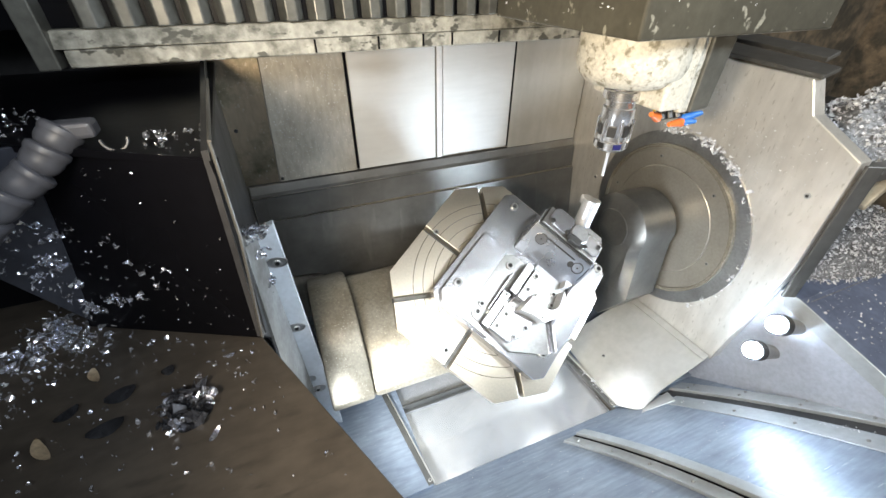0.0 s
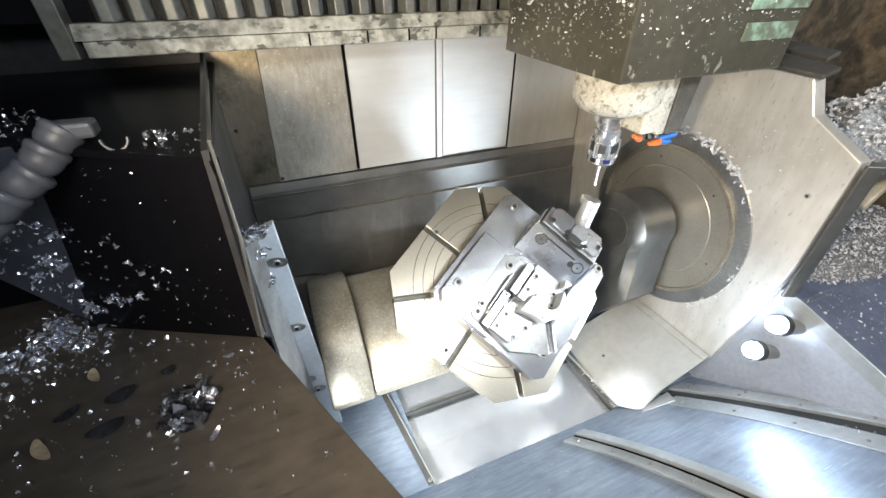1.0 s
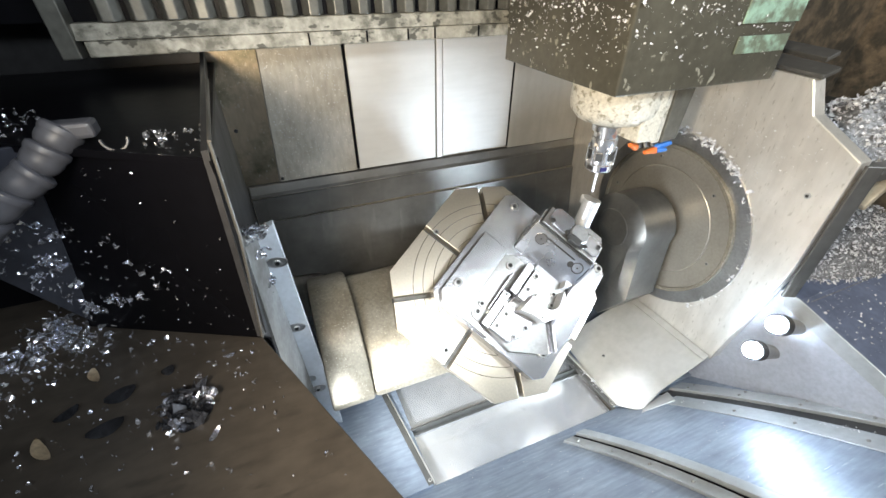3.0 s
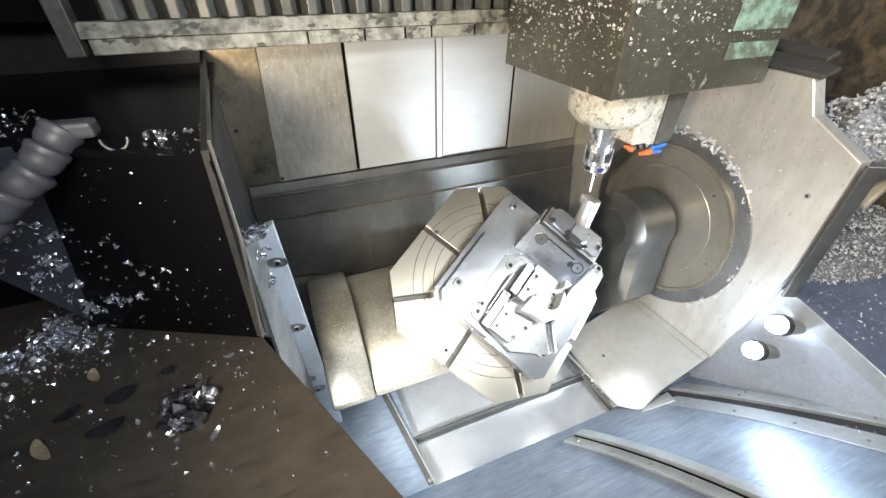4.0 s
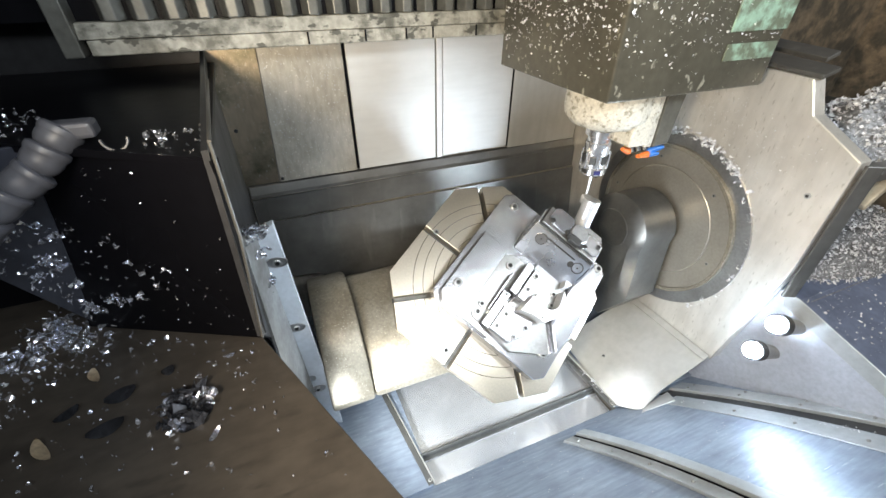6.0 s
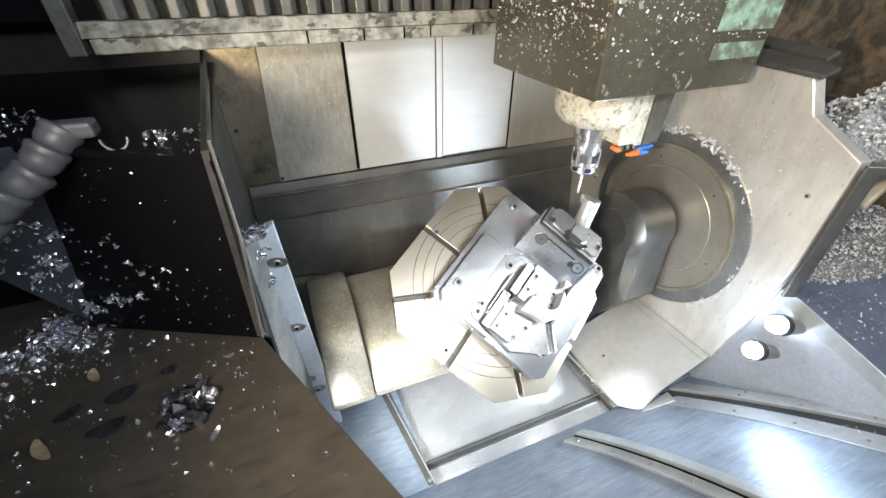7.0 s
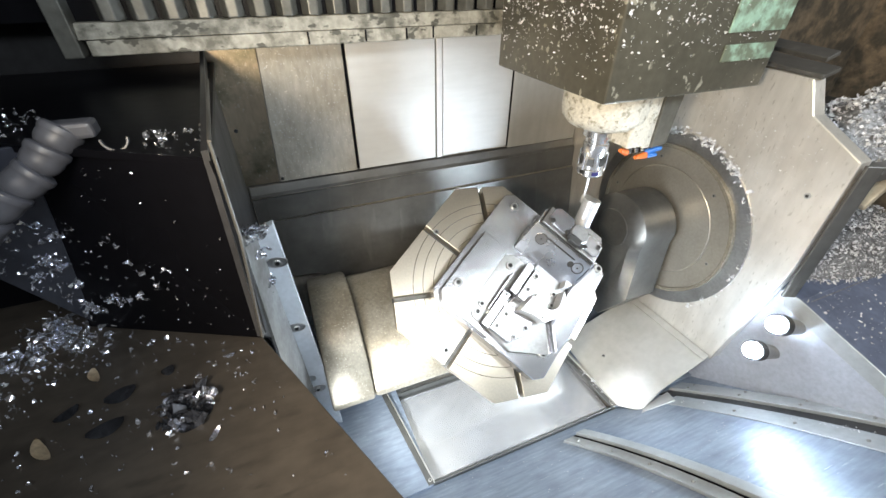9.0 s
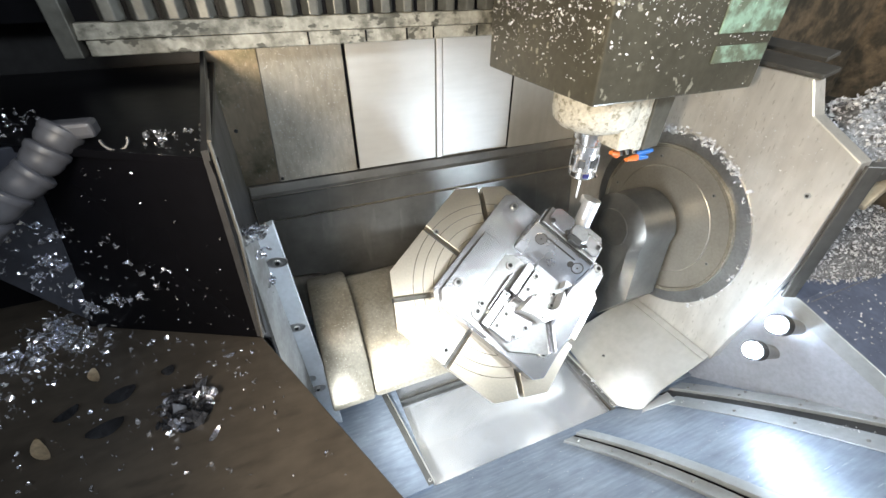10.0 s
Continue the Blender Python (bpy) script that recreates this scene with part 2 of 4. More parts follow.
def screw(parent, m, r=0.006, socket=True, mat=None, name="screw"):
    """A socket head screw with a hexagonal recess, standing along the z of m."""
    h = r * 0.5
    bm = bmesh.new()
    rings = []
    prof = [(r, 0, 24), (r, h * 0.8, 24), (r * 0.88, h, 24), (r * 0.55, h, 24), (r * 0.5, h * 0.25, 24)]
    for rad, z, n in prof:
        rings.append([bm.verts.new((rad * math.cos(2 * math.pi * i / n), rad * math.sin(2 * math.pi * i / n), z)) for i in range(n)])
    for lo, hi in zip(rings, rings[1:]):
        for i in range(24):
            j = (i + 1) % 24
            bm.faces.new((lo[i], lo[j], hi[j], hi[i]))
    bm.faces.new(rings[-1])
    bm.transform(m)
    for f in bm.faces:
        f.material_index = 0
    bm.faces.ensure_lookup_table()
    for k in range(72, len(bm.faces)):
        bm.faces[k].material_index = 1
    ob = part(name, bm, mat or BOLT, parent)
    ob.data.materials.append(SOCKET)
    return ob


def chips(name, n, place, size, label, parent=None, mat=None, seed=1, wide=1.0, tumble=0.55):
    """Loose curled chips: short bent ribbons, laid at the places that place() gives (position, normal)."""
    rnd = random.Random(seed)
    verts, faces = [], []
    for _ in range(n):
        p, up = place(rnd)
        s = size * (0.35 + 1.3 * rnd.random() ** 2.2)
        width, curl = s * wide * rnd.uniform(0.18, 0.5), rnd.uniform(1.6, 5.4)
        turn = Matrix.Rotation(rnd.uniform(0, 6.283), 3, "Z") @ Matrix.Rotation(rnd.gauss(0, tumble), 3, "X") @ Matrix.Rotation(rnd.gauss(0, tumble), 3, "Y")
        base = Vector(up).to_track_quat("Z", "Y").to_matrix()
        steps, start = 5, len(verts)
        rad = s / curl
        for k in range(steps + 1):
            a = (k / steps - 0.5) * curl
            taper = 1.15 - 1.7 * abs(k / steps - 0.45)
            for side in (-1, 1):
                q = Vector((rad * math.sin(a), side * width * taper / 2 + 0.15 * s * k / steps, rad * (1 - math.cos(a))))
                if tumble > 0.8:
                    q += Vector((rnd.gauss(0, 0.09), rnd.gauss(0, 0.09), rnd.gauss(0, 0.09))) * s
                verts.append(Vector(p) + base @ (turn @ q) + Vector(up) * s * 0.1)
        for k in range(steps):
            i = start + 2 * k
            faces.append((i, i + 1, i + 3, i + 2))
    mesh = bpy.data.meshes.new(name)
    mesh.from_pydata([tuple(v) for v in verts], [], faces)
    mesh.materials.append(mat or CHIP)
    for poly in mesh.polygons:
        poly.use_smooth = tumble <= 0.8
    ob = new(name, mesh)
    if parent is not None:
        ob.parent = parent
        ob["kind"] = "stuff"
        ob["label"] = label
    else:
        tagged(ob, label, "metal chips", kind="stuff")
    return ob


def on_quad(a, b, c, d, power=1.0):
    """Random places on a four-cornered flat patch."""
    a, b, c, d = (Vector(p) for p in (a, b, c, d))
    n = (b - a).cross(d - a).normalized()
    if n.z < 0 or (abs(n.z) < 0.05 and n.y > 0):
        n = -n
    def at(rnd):
        u, v = rnd.random() ** power, rnd.random()
        return (a * (1 - u) + b * u) * (1 - v) + (d * (1 - u) + c * u) * v, n
    return at


# ---- frame of the tilted table ----
TILT = 40.6
TB = Matrix.Rotation(radians(TILT), 4, "X") @ Matrix.Translation((0, 0, -0.0423))  # z = 0 is the table's top
SPIN = -7.3
FX = TB @ Matrix.Translation((0.053, 0.0, 0.0)) @ Matrix.Rotation(radians(36.0), 4, "Z")

# ---- enclosure ----
X_R, Y_B = 0.462, 0.4315

# back wall with its sheet panels
structure("wall_back", box(-0.462, 0.66, Y_B + 0.006, Y_B + 0.03, -0.5, 0.9), STAINED, "brushed stainless rear wall of the machine enclosure")
def back_panel(x0, x1, z0, z1, mat, proud=0.005):
    ob = structure("wall_panel", box(x0, x1, Y_B - proud, Y_B + 0.004, z0, z1, 0.0015), mat, "brushed stainless sheet panel screwed to the rear wall")
    return ob
structure("wall_panel", slab([(-0.3855, Y_B - 0.005, 0.097), (-0.2, Y_B - 0.005, 0.097), (-0.2, Y_B - 0.005, 0.47), (-0.3617, Y_B - 0.005, 0.47)], 0.009, 0.0015), STAINED, "brushed stainless sheet panel screwed to the rear wall")
structure("corner_plate", slab([(-0.3865, Y_B - 0.001, 0.097), (-0.3627, Y_B - 0.001, 0.47), (-0.459, Y_B - 0.001, 0.47), (-0.459, Y_B - 0.001, 0.097)], 0.004), CORNER, "oily bent steel corner plate, its warm shine partly put into the colour")
back_panel(-0.193, 0.011, 0.1, 0.47, PANEL, 0.008)
back_panel(0.0135, 0.0285, 0.1, 0.47, PANEL, 0.011)
back_panel(0.031, 0.224, 0.103, 0.47, PANEL, 0.008)
back_panel(0.232, 0.46, 0.075, 0.47, SHEET, 0.004)
# dark seams beside the panels
structure("trim", box(-0.2, -0.1935, Y_B - 0.003, Y_B + 0.004, 0.1, 0.47), BLACK, "dark joint between two rear panels")
structure("trim", box(0.2245, 0.2315, Y_B - 0.003, Y_B + 0.004, 0.1, 0.47), BLACK, "dark joint between two rear panels")
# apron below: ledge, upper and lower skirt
structure("ledge", prism([(Y_B + 0.004, 0.096), (0.424, 0.094), (0.418, 0.076), (0.412, 0.070), (Y_B + 0.004, 0.066)], -0.455, 0.46, "x", 0.001), SHEET_DARK, "dark steel ledge under the rear panels")
structure("apron_upper", slab([(-0.455, 0.416, 0.066), (0.46, 0.416, 0.070), (0.46, 0.412, 0.012), (-0.455, 0.412, 0.008)], 0.003), SHEET_DARK, "dark sheet apron on the rear wall")
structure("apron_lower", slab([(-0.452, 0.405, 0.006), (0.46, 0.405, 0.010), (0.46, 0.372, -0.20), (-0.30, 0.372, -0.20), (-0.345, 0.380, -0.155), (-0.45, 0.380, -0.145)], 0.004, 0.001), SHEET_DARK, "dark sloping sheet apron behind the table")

# right wall: a bent plate with its outline cut back at the top
wall_out = [(0.43, 0.46), (0.03, 0.371), (-0.108, 0.367), (-0.133, 0.315), (-0.224, 0.268), (-0.226, 0.06), (-0.186, -0.236), (0.03, -0.252), (0.43, -0.26)]
wr = structure("wall_right", prism(wall_out, X_R, X_R + 0.03, "x", 0.002), WALL, "pale stainless bearing wall beside the swivelling table, stained by coolant")
structure("trim", slab([(0.4635, 0.10, 0.386), (0.4635, -0.118, 0.374), (0.50, -0.118, 0.384), (0.50, 0.10, 0.398)], 0.008, 0.001), SHEET_DARK, "dark steel lip over the bearing wall")
structure("trim", slab([(0.515, 0.10, 0.402), (0.515, -0.085, 0.391), (0.545, -0.085, 0.400), (0.545, 0.10, 0.412)], 0.008, 0.001), SHEET_DARK, "dark steel lip over the bearing wall")
structure("trim", slab([(0.466, -0.228, 0.266), (0.488, -0.240, 0.266), (0.490, -0.240, 0.0), (0.468, -0.229, 0.0)], 0.006, 0.001), SHEET_DARK, "dark bent edge of the bearing wall")
# brown side wall far behind it
structure("wall_right_outer", box(0.98, 1.0, -1.2, 0.7, -0.6, 1.0), RUST, "stained brown side wall of the cabin")
structure("wall_right_rear", box(0.492, 0.98, 0.1, 0.14, -0.5, 0.9), RUST, "stained brown wall behind the bearing wall")

# round bearing plate on the right wall
DISC_Y, DISC_Z = 0.06, 0.012
disc = thing("bearing_plate", "round machined steel swivel bearing plate on the side wall", "bearing plate", "", pose(X_R, DISC_Y, DISC_Z))
part("outer_ring", ring(0.1820, 0.211, 0, 0.004, UP_X, 120), VISE, disc, "dark steel outer ring", True)
part("rim", ring(0.1780, 0.1815, 0, 0.012, UP_X, 120), CAST, disc, "", True)
part("inner_rim", ring(0.1735, 0.1770, 0, 0.011, UP_X, 120), CAST, disc, "", True)
part("face", ring(0.1335, 0.1725, 0, 0.008, UP_X, 120), DISC, disc, "", True)
part("hub", lathe([(0.1325, 0), (0.1325, 0.008), (0.1315, 0.009), (0.1310, 0.0091), (0.1290, 0.0091), (0.02, 0.0091)], UP_X, 120), DISC, disc, "", True)
for k in range(6):
    a = radians(60 * k + 12)
    screw(disc, Matrix.Translation((-0.008, 0.153 * math.cos(a), 0.153 * math.sin(a))) @ UP_X, 0.0036, mat=VISE)

# chute between the right wall and the conveyor
structure("chute_right", slab([(0.4620, 0.0600, -0.2460), (0.4620, -0.1820, -0.2360), (0.3423, -0.1833, -0.2969), (0.2802, -0.1964, -0.3279), (0.2500, -0.1560, -0.3450), (0.2360, 0.0710, -0.3615)], 0.004), SHEET, "bright stainless chute plate sloping down to the chip conveyor")
structure("trim", slab([(0.4615, 0.05, -0.240), (0.4615, -0.184, -0.229), (0.448, -0.184, -0.238), (0.448, 0.05, -0.249)], 0.005, 0.001), SHEET, "folded seam of the chute plate")

# floor of the machine with the conveyor opening
Z_F = -0.352
for name_, pts in (("floor_left", [(-0.75, 0.43, Z_F), (-0.245, 0.43, Z_F), (-0.222, -0.157, Z_F), (-0.75, -0.157, Z_F)]),
                   ("floor_right", [(0.247, 0.43, Z_F), (1.0, 0.43, Z_F), (1.0, -0.157, Z_F), (0.247, -0.157, Z_F)]),
                   ("floor_rear", [(-0.2448, 0.43, Z_F), (0.2468, 0.43, Z_F), (0.2468, 0.16, Z_F), (-0.2345, 0.16, Z_F)])):
    structure(name_, slab(pts, 0.005), SHEET_BLUE, "bluish bare steel floor sheet, wet and scratched")

# rails beside the conveyor
def conveyor_rail(x0, x1, back, label):
    rail = thing("conveyor_rail", label, "rail", "rails beside the conveyor", pose((x0 + x1) / 2, -0.155, Z_F))
    length = back + 0.155
    lean = (x0 - x1) / length
    def bar(cx, w, h0, h1):
        bm = box(cx - w / 2, cx + w / 2, 0, length, h0, h1, 0.001)
        for v in bm.verts:
            v.co.x += lean * v.co.y * 1.0 + (x1 - x0) / 2
        return bm
    part("angle", bar(0, 0.012, 0.0, 0.008), SHEET_DARK, rail)
    part("lip", bar(0.007, 0.002, -0.03, 0.012), SHEET, rail)
    screw(rail, Matrix.Translation(((x1 - x0) / 2, 0.008, 0.008)), 0.0035, mat=SHEET)
    return rail
conveyor_rail(-0.262, -0.226, 0.084, "grey steel angle rail along the conveyor opening")
conveyor_rail(0.222, 0.242, 0.084, "grey steel angle rail with chips along the conveyor")
structure("trough_wall", box(-0.27, 0.27, 0.162, 0.168, -0.5, Z_F - 0.016), SHEET_DARK, "dark end wall of the conveyor trough")
structure("trough_floor", box(-0.3, 0.3, -0.4, 0.45, -0.52, -0.5), SHEET_DARK, "dark floor of the conveyor trough")

# sloping front chute with its folded ribs
def chute(x, y, h=0.0):
    return (x, y, Z_F + 0.8 * (-0.1572 - y) + h)
structure("chute_front", slab([chute(-0.75, -0.1572), chute(-0.75, -0.66), chute(0.62, -0.66), chute(0.62, -0.1572)], 0.005), SHEET_BLUE, "scratched bare steel chute sloping up to the door")
def rib(line, widths, h, mat, label):
    """A folded strip lying up the chute: its right edge is line, its left edge is set off by widths."""
    bm = bmesh.new()
    rows = []
    for (x, y), w in zip(line, widths):
        rows.append([bm.verts.new(chute(*p)) for p in ((x, y, 0.0), (x, y, h), (x - w, y, h), (x - w, y, 0.0))])
    for p, q in zip(rows, rows[1:]):
        for k in range(4):
            n = (k + 1) % 4
            bm.faces.new((p[k], p[n], q[n], q[k]))
    bm.faces.new(rows[0])
    bm.faces.new(list(reversed(rows[-1])))
    bmesh.ops.recalc_face_normals(bm, faces=bm.faces)
    bevelled(bm, 0.0015, 2)
    return structure("chute_rib", bm, mat, label)
def bow(p0, p1, p2):
    (x0, y0), (x1, y1), (x2, y2) = p0, p1, p2
    out = []
    for k in range(-1, 15):
        t = k / 10
        out.append((x0 * (1 - t) ** 2 + 2 * t * (1 - t) * (2 * x1 - (x0 + x2) / 2) + x2 * t * t, y0 + (y2 - y0) * t))
    return out
edge_1 = bow((0.436, -0.172), (0.484, -0.317), (0.518, -0.435))
edge_2 = bow((0.380, -0.200), (0.427, -0.345), (0.451, -0.455))
edge_3 = bow((0.117, -0.190), (0.156, -0.300), (0.180, -0.385))
rib(edge_1[1:], [0.042] * 15, 0.012, RIB, "folded stainless rib with rivets on the chute")
rib(edge_2[1:], [0.050] * 15, 0.003, RIB, "folded stainless rib with rivets on the chute")
rib([(x - 0.001, y) for x, y in edge_1[1:]], [0.072] * 15, 0.0022, WET_BLACK, "dark gap between the two ribs")
structure("chute_tab", slab([chute(0.268, -0.2035, 0.004), chute(0.3556, -0.2116, 0.006), chute(0.381, -0.1784, 0.006), chute(0.2924, -0.1905, 0.004)], 0.002), PANEL, "pale cut end of the chute plate")
rib(edge_3[1:], [0.022] * 15, 0.022, RIB, "raised steel rib on the chute")
# solid black strip paints the shade beside the raised rib
rib([(x - 0.0225, y) for x, y in edge_3[1:]], [0.003] * 15, 0.012, BLACK, "black strip painted as the shadow gap of the rib")
rib([(x - 0.026, y) for x, y in edge_3[1:]], [0.026] * 15, 0.010, RIB, "stainless rib with rivets on the chute")
rivets = thing("rivet_row", "small round rivets along the chute ribs", "rivets", "", pose(0, 0, Z_F))
for line, off, h in ((edge_1, 0.010, 0.012), (edge_1, 0.030, 0.012), (edge_2, 0.03, 0.003), (edge_3, 0.040, 0.010)):
    for k in range(2, 15, 3):
        x, y = line[k]
        p = Vector(chute(x - off, y, h)) - Vector((0, 0, Z_F))
        m = Matrix.Translation(p) @ Matrix.Rotation(radians(38.7), 4, "X")
        part("rivet", lathe([(0.0034, -0.002), (0.0034, 0.0004), (0.0026, 0.0014), (0.001, 0.0018)], m, 16), VISE, rivets, "", True)

# closing walls round the camera
structure("wall_front", box(-1.0, 1.0, -0.93, -0.9, -0.6, 1.0), SHEET_DARK, "dark sheet front of the cabin")
structure("wall_left_outer", box(-1.03, -1.0, -0.93, 0.7, -0.6, 1.0), BLACK, "black side wall of the cabin")
structure("ceiling", box(-1.03, 1.0, -0.93, 0.7, 1.0, 1.03), SHEET_DARK, "dark sheet roof of the cabin")

# ---- left side ----
structure("wall_left", slab([(-0.4175, -0.098, 0.37), (-0.4305, -0.098, 0.123), (-0.437, 0.0, 0.02), (-0.4335, 0.052, -0.36), (-0.459, 0.43, -0.36), (-0.459, 0.43, 0.385), (-0.437, 0.16, 0.378)], 0.006), WET_BLACK, "dark wet side wall of the enclosure")
structure("side_edge", joined(pole((-0.4135, -0.1, 0.378), (-0.416, -0.1, 0.273), 0.0018), pole((-0.416, -0.1, 0.273), (-0.431, -0.1, 0.121), 0.0018), pole((-0.4135, -0.1, 0.378), (-0.433, 0.16, 0.382), 0.002)), SHEET_DARK, "bright rolled edge of the side wall", True)
post = thing("bearing_flange", "pale steel flange with counterbored screws beside the cradle", "flange", "", pose(0, 0, 0))
part("flange_plate", slab([(-0.3693, 0.05, -0.3498), (-0.3935, 0.05, 0.1998), (-0.424, 0.05, 0.19), (-0.407, 0.05, -0.302), (-0.378, 0.05, -0.345)], 0.012, 0.001), FLANGE, post)
part("flange_fold", slab([(-0.4245, 0.049, 0.19), (-0.4075, 0.049, -0.302), (-0.432, -0.09, -0.30), (-0.436, 0.0, 0.215)], 0.004), FOLD, post, "sloping folded sheet with chips")
for px_, pz_ in ((-0.404, 0.129), (-0.405, -0.019), (-0.413, -0.166), (-0.400, -0.203)):
    m = Matrix.Translation((px_, 0.0495, pz_)) @ Matrix.Rotation(radians(90), 4, "X") @ Matrix.Rotation(radians(-8), 4, "Z") @ Matrix.Diagonal((1.25, 0.75, 1, 1))
    part("counterbore", ring(0.0118, 0.0130, -0.002, 0.0010, m, 32), VISE, post, "", True)
    part("bore_floor", lathe([(0.0117, -0.0015), (0.0117, 0.0003)], m, 32), VISE, post, "dark counterbore")
    screw(post, m @ Matrix.Diagonal((0.8, 1.33, 1, 1)) @ Matrix.Translation((0, -0.001, 0)), 0.0062, mat=VISE)

# black cabinet face, its shelf and the brown sill
structure("cabinet_face", slab([(-0.436, -0.078, 0.1), (-0.417, -0.1, 0.36), (-0.6, 0.02, 0.36), (-0.66, 0.034, 0.1)], 0.01), BLACK, "black glossy panel rising from the sill")
structure("cabinet_shelf", slab([(-0.417, -0.098, 0.362), (-0.447, 0.43, 0.362), (-1.0, 0.43, 0.362), (-1.0, 0.022, 0.362), (-0.62, 0.022, 0.362)], 0.008), BLACK, "black shelf with chips")
structure("wall_back_dark", box(-1.0, -0.463, Y_B + 0.006, Y_B + 0.03, -0.5, 0.9), WET_BLACK, "dark rear wall beside the machine room")
structure("side_slope", slab([(-0.6495, 0.0313, 0.1035), (-0.601, 0.0180, 0.36), (-0.745, -0.0217, 0.36)], 0.004, 0.001), SLATE, "black sloping side panel strewn with chips")
# flat black sheet stands in for the darkness of a recess
structure("recess_shade", box(-1.0, -0.665, 0.125, 0.135, 0.09, 0.36), BLACK, "black sheet for the shade of the recess behind the sloping side panel")
SILL = 0.1
structure("sill", slab([(-0.4356, -0.0776, SILL), (-0.655, 0.033, SILL), (-0.665, 0.13, SILL), (-1.0, 0.13, SILL), (-1.0, -0.9, SILL), (-0.19, -0.62, SILL)], 0.02, 0.001), BROWN, "oily brown sheet sill strewn with bright chips")

# ---- overhead beam with bellows: slides front to back ----
BEAM_BASE = Vector((0.0, 0.3, 0.40))
beam = thing("gantry_beam", "worn pale cross beam with dark corrugated bellows", "machine beam", "", Matrix.Translation(BEAM_BASE))
def at_beam(bm):
    bm.transform(Matrix.Translation(-BEAM_BASE))
    return bm
part("lower_strip", at_beam(box(-0.60, 0.62, 0.300, 0.33, 0.397, 0.4195, 0.002)), BEAM, beam)
part("upper_strip", at_beam(prism([(0.297, 0.4205), (0.33, 0.4205), (0.33, 0.443), (0.306, 0.443)], -0.62, 0.62, "x", 0.002)), BEAM, beam)
# the underside takes the dark sheet colour
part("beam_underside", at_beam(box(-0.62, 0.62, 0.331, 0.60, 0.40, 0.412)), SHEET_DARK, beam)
for k in range(28):
    x = -0.575 + k * 0.043
    bm = prism([(x, 0.318), (x + 0.010, 0.300), (x + 0.026, 0.300), (x + 0.036, 0.318), (x + 0.036, 0.322), (x, 0.322)], 0.4435, 0.86, "z", 0.002)
    part("fold", at_beam(bm), BELLOWS, beam, "dark corrugated fold" if k == 0 else "")
part("end_post", at_beam(box(-0.632, -0.607, 0.290, 0.325, 0.397, 0.86, 0.002)), BELLOWS, beam, "dark end post")
part("bellows_back", at_beam(box(-0.95, 0.68, 0.3225, 0.34, 0.4435, 0.9)), BLACK, beam)
for k, x in enumerate((-0.274, -0.17, -0.09, -0.035, 0.06)):
    part("joint", at_beam(box(x, x + 0.003, 0.2985, 0.3012, 0.399, 0.4185)), BLACK, beam)

# ---- milling head ----
HEAD_BASE = Vector((0.195, 0.03, 0.295))
head = thing("milling_head", "olive milling head strewn with bright chips, spindle down", "milling head", "", Matrix.Translation(HEAD_BASE))
def at_head(bm):
    bm.transform(Matrix.Translation(-HEAD_BASE))
    return bm
part("housing", at_head(box(0.09, 0.417, -0.075, 0.24, 0.365, 0.86, 0.003)), HEAD, head)
part("slide_block", at_head(box(0.12, 0.40, 0.2405, 0.2965, 0.62, 0.86, 0.002)), BELLOWS, head, "dark slide block on the beam")
# one cover built as two; the dark gap between draws its shadow band
part("green_cover", at_head(box(0.296, 0.408, -0.0785, -0.0755, 0.409, 0.433, 0.0012)), GREEN, head, "half of a green painted cover, split by a gap for its shadow band")
part("green_cover", at_head(box(0.292, 0.4165, -0.0785, -0.0755, 0.449, 0.56, 0.0012)), GREEN, head, "half of a green painted cover, split by a gap for its shadow band")
part("spindle_housing", at_head(lathe([(0.052, 0.296), (0.06, 0.299), (0.072, 0.312), (0.075, 0.325), (0.075, 0.366)], Matrix.Translation((0.195, 0.03, 0)), 48)), NOSE, head, "pale scaled spindle nose", True)
part("nose_block", at_head(box(0.20, 0.2445, -0.038, 0.10, 0.270, 0.366, 0.004)), NOSE, head, "pale scaled block beside the spindle")
part("nose_step", at_head(box(0.245, 0.262, -0.030, 0.10, 0.262, 0.366, 0.003)), NOSE, head, "pale scaled step")
part("nose_rib", at_head(prism([(0.2625, 0.262), (0.296, 0.266), (0.304, 0.366), (0.2625, 0.366)], -0.034, 0.10, "y", 0.002)), BELLOWS, head, "dark bracket")
SPX = Matrix.Translation((0.195, 0.03, 0))
holder = part("tool_holder", at_head(lathe([(0.021, 0.198), (0.0245, 0.201), (0.0245, 0.212), (0.0225, 0.214), (0.0215, 0.240), (0.0235, 0.244), (0.0235, 0.262), (0.0215, 0.264), (0.0215, 0.272), (0.0275, 0.275), (0.0275, 0.286), (0.025, 0.288), (0.025, 0.297)], SPX, 40)), CHROME, head, "polished steel tool holder", True)
part("cutter", at_head(joined(lathe([(0.0021, 0.15), (0.0024, 0.152), (0.0024, 0.17)], SPX, 16), lathe([(0.0024, 0.17), (0.0031, 0.199)], SPX, 16))), ALU, holder, "slim end mill", True)
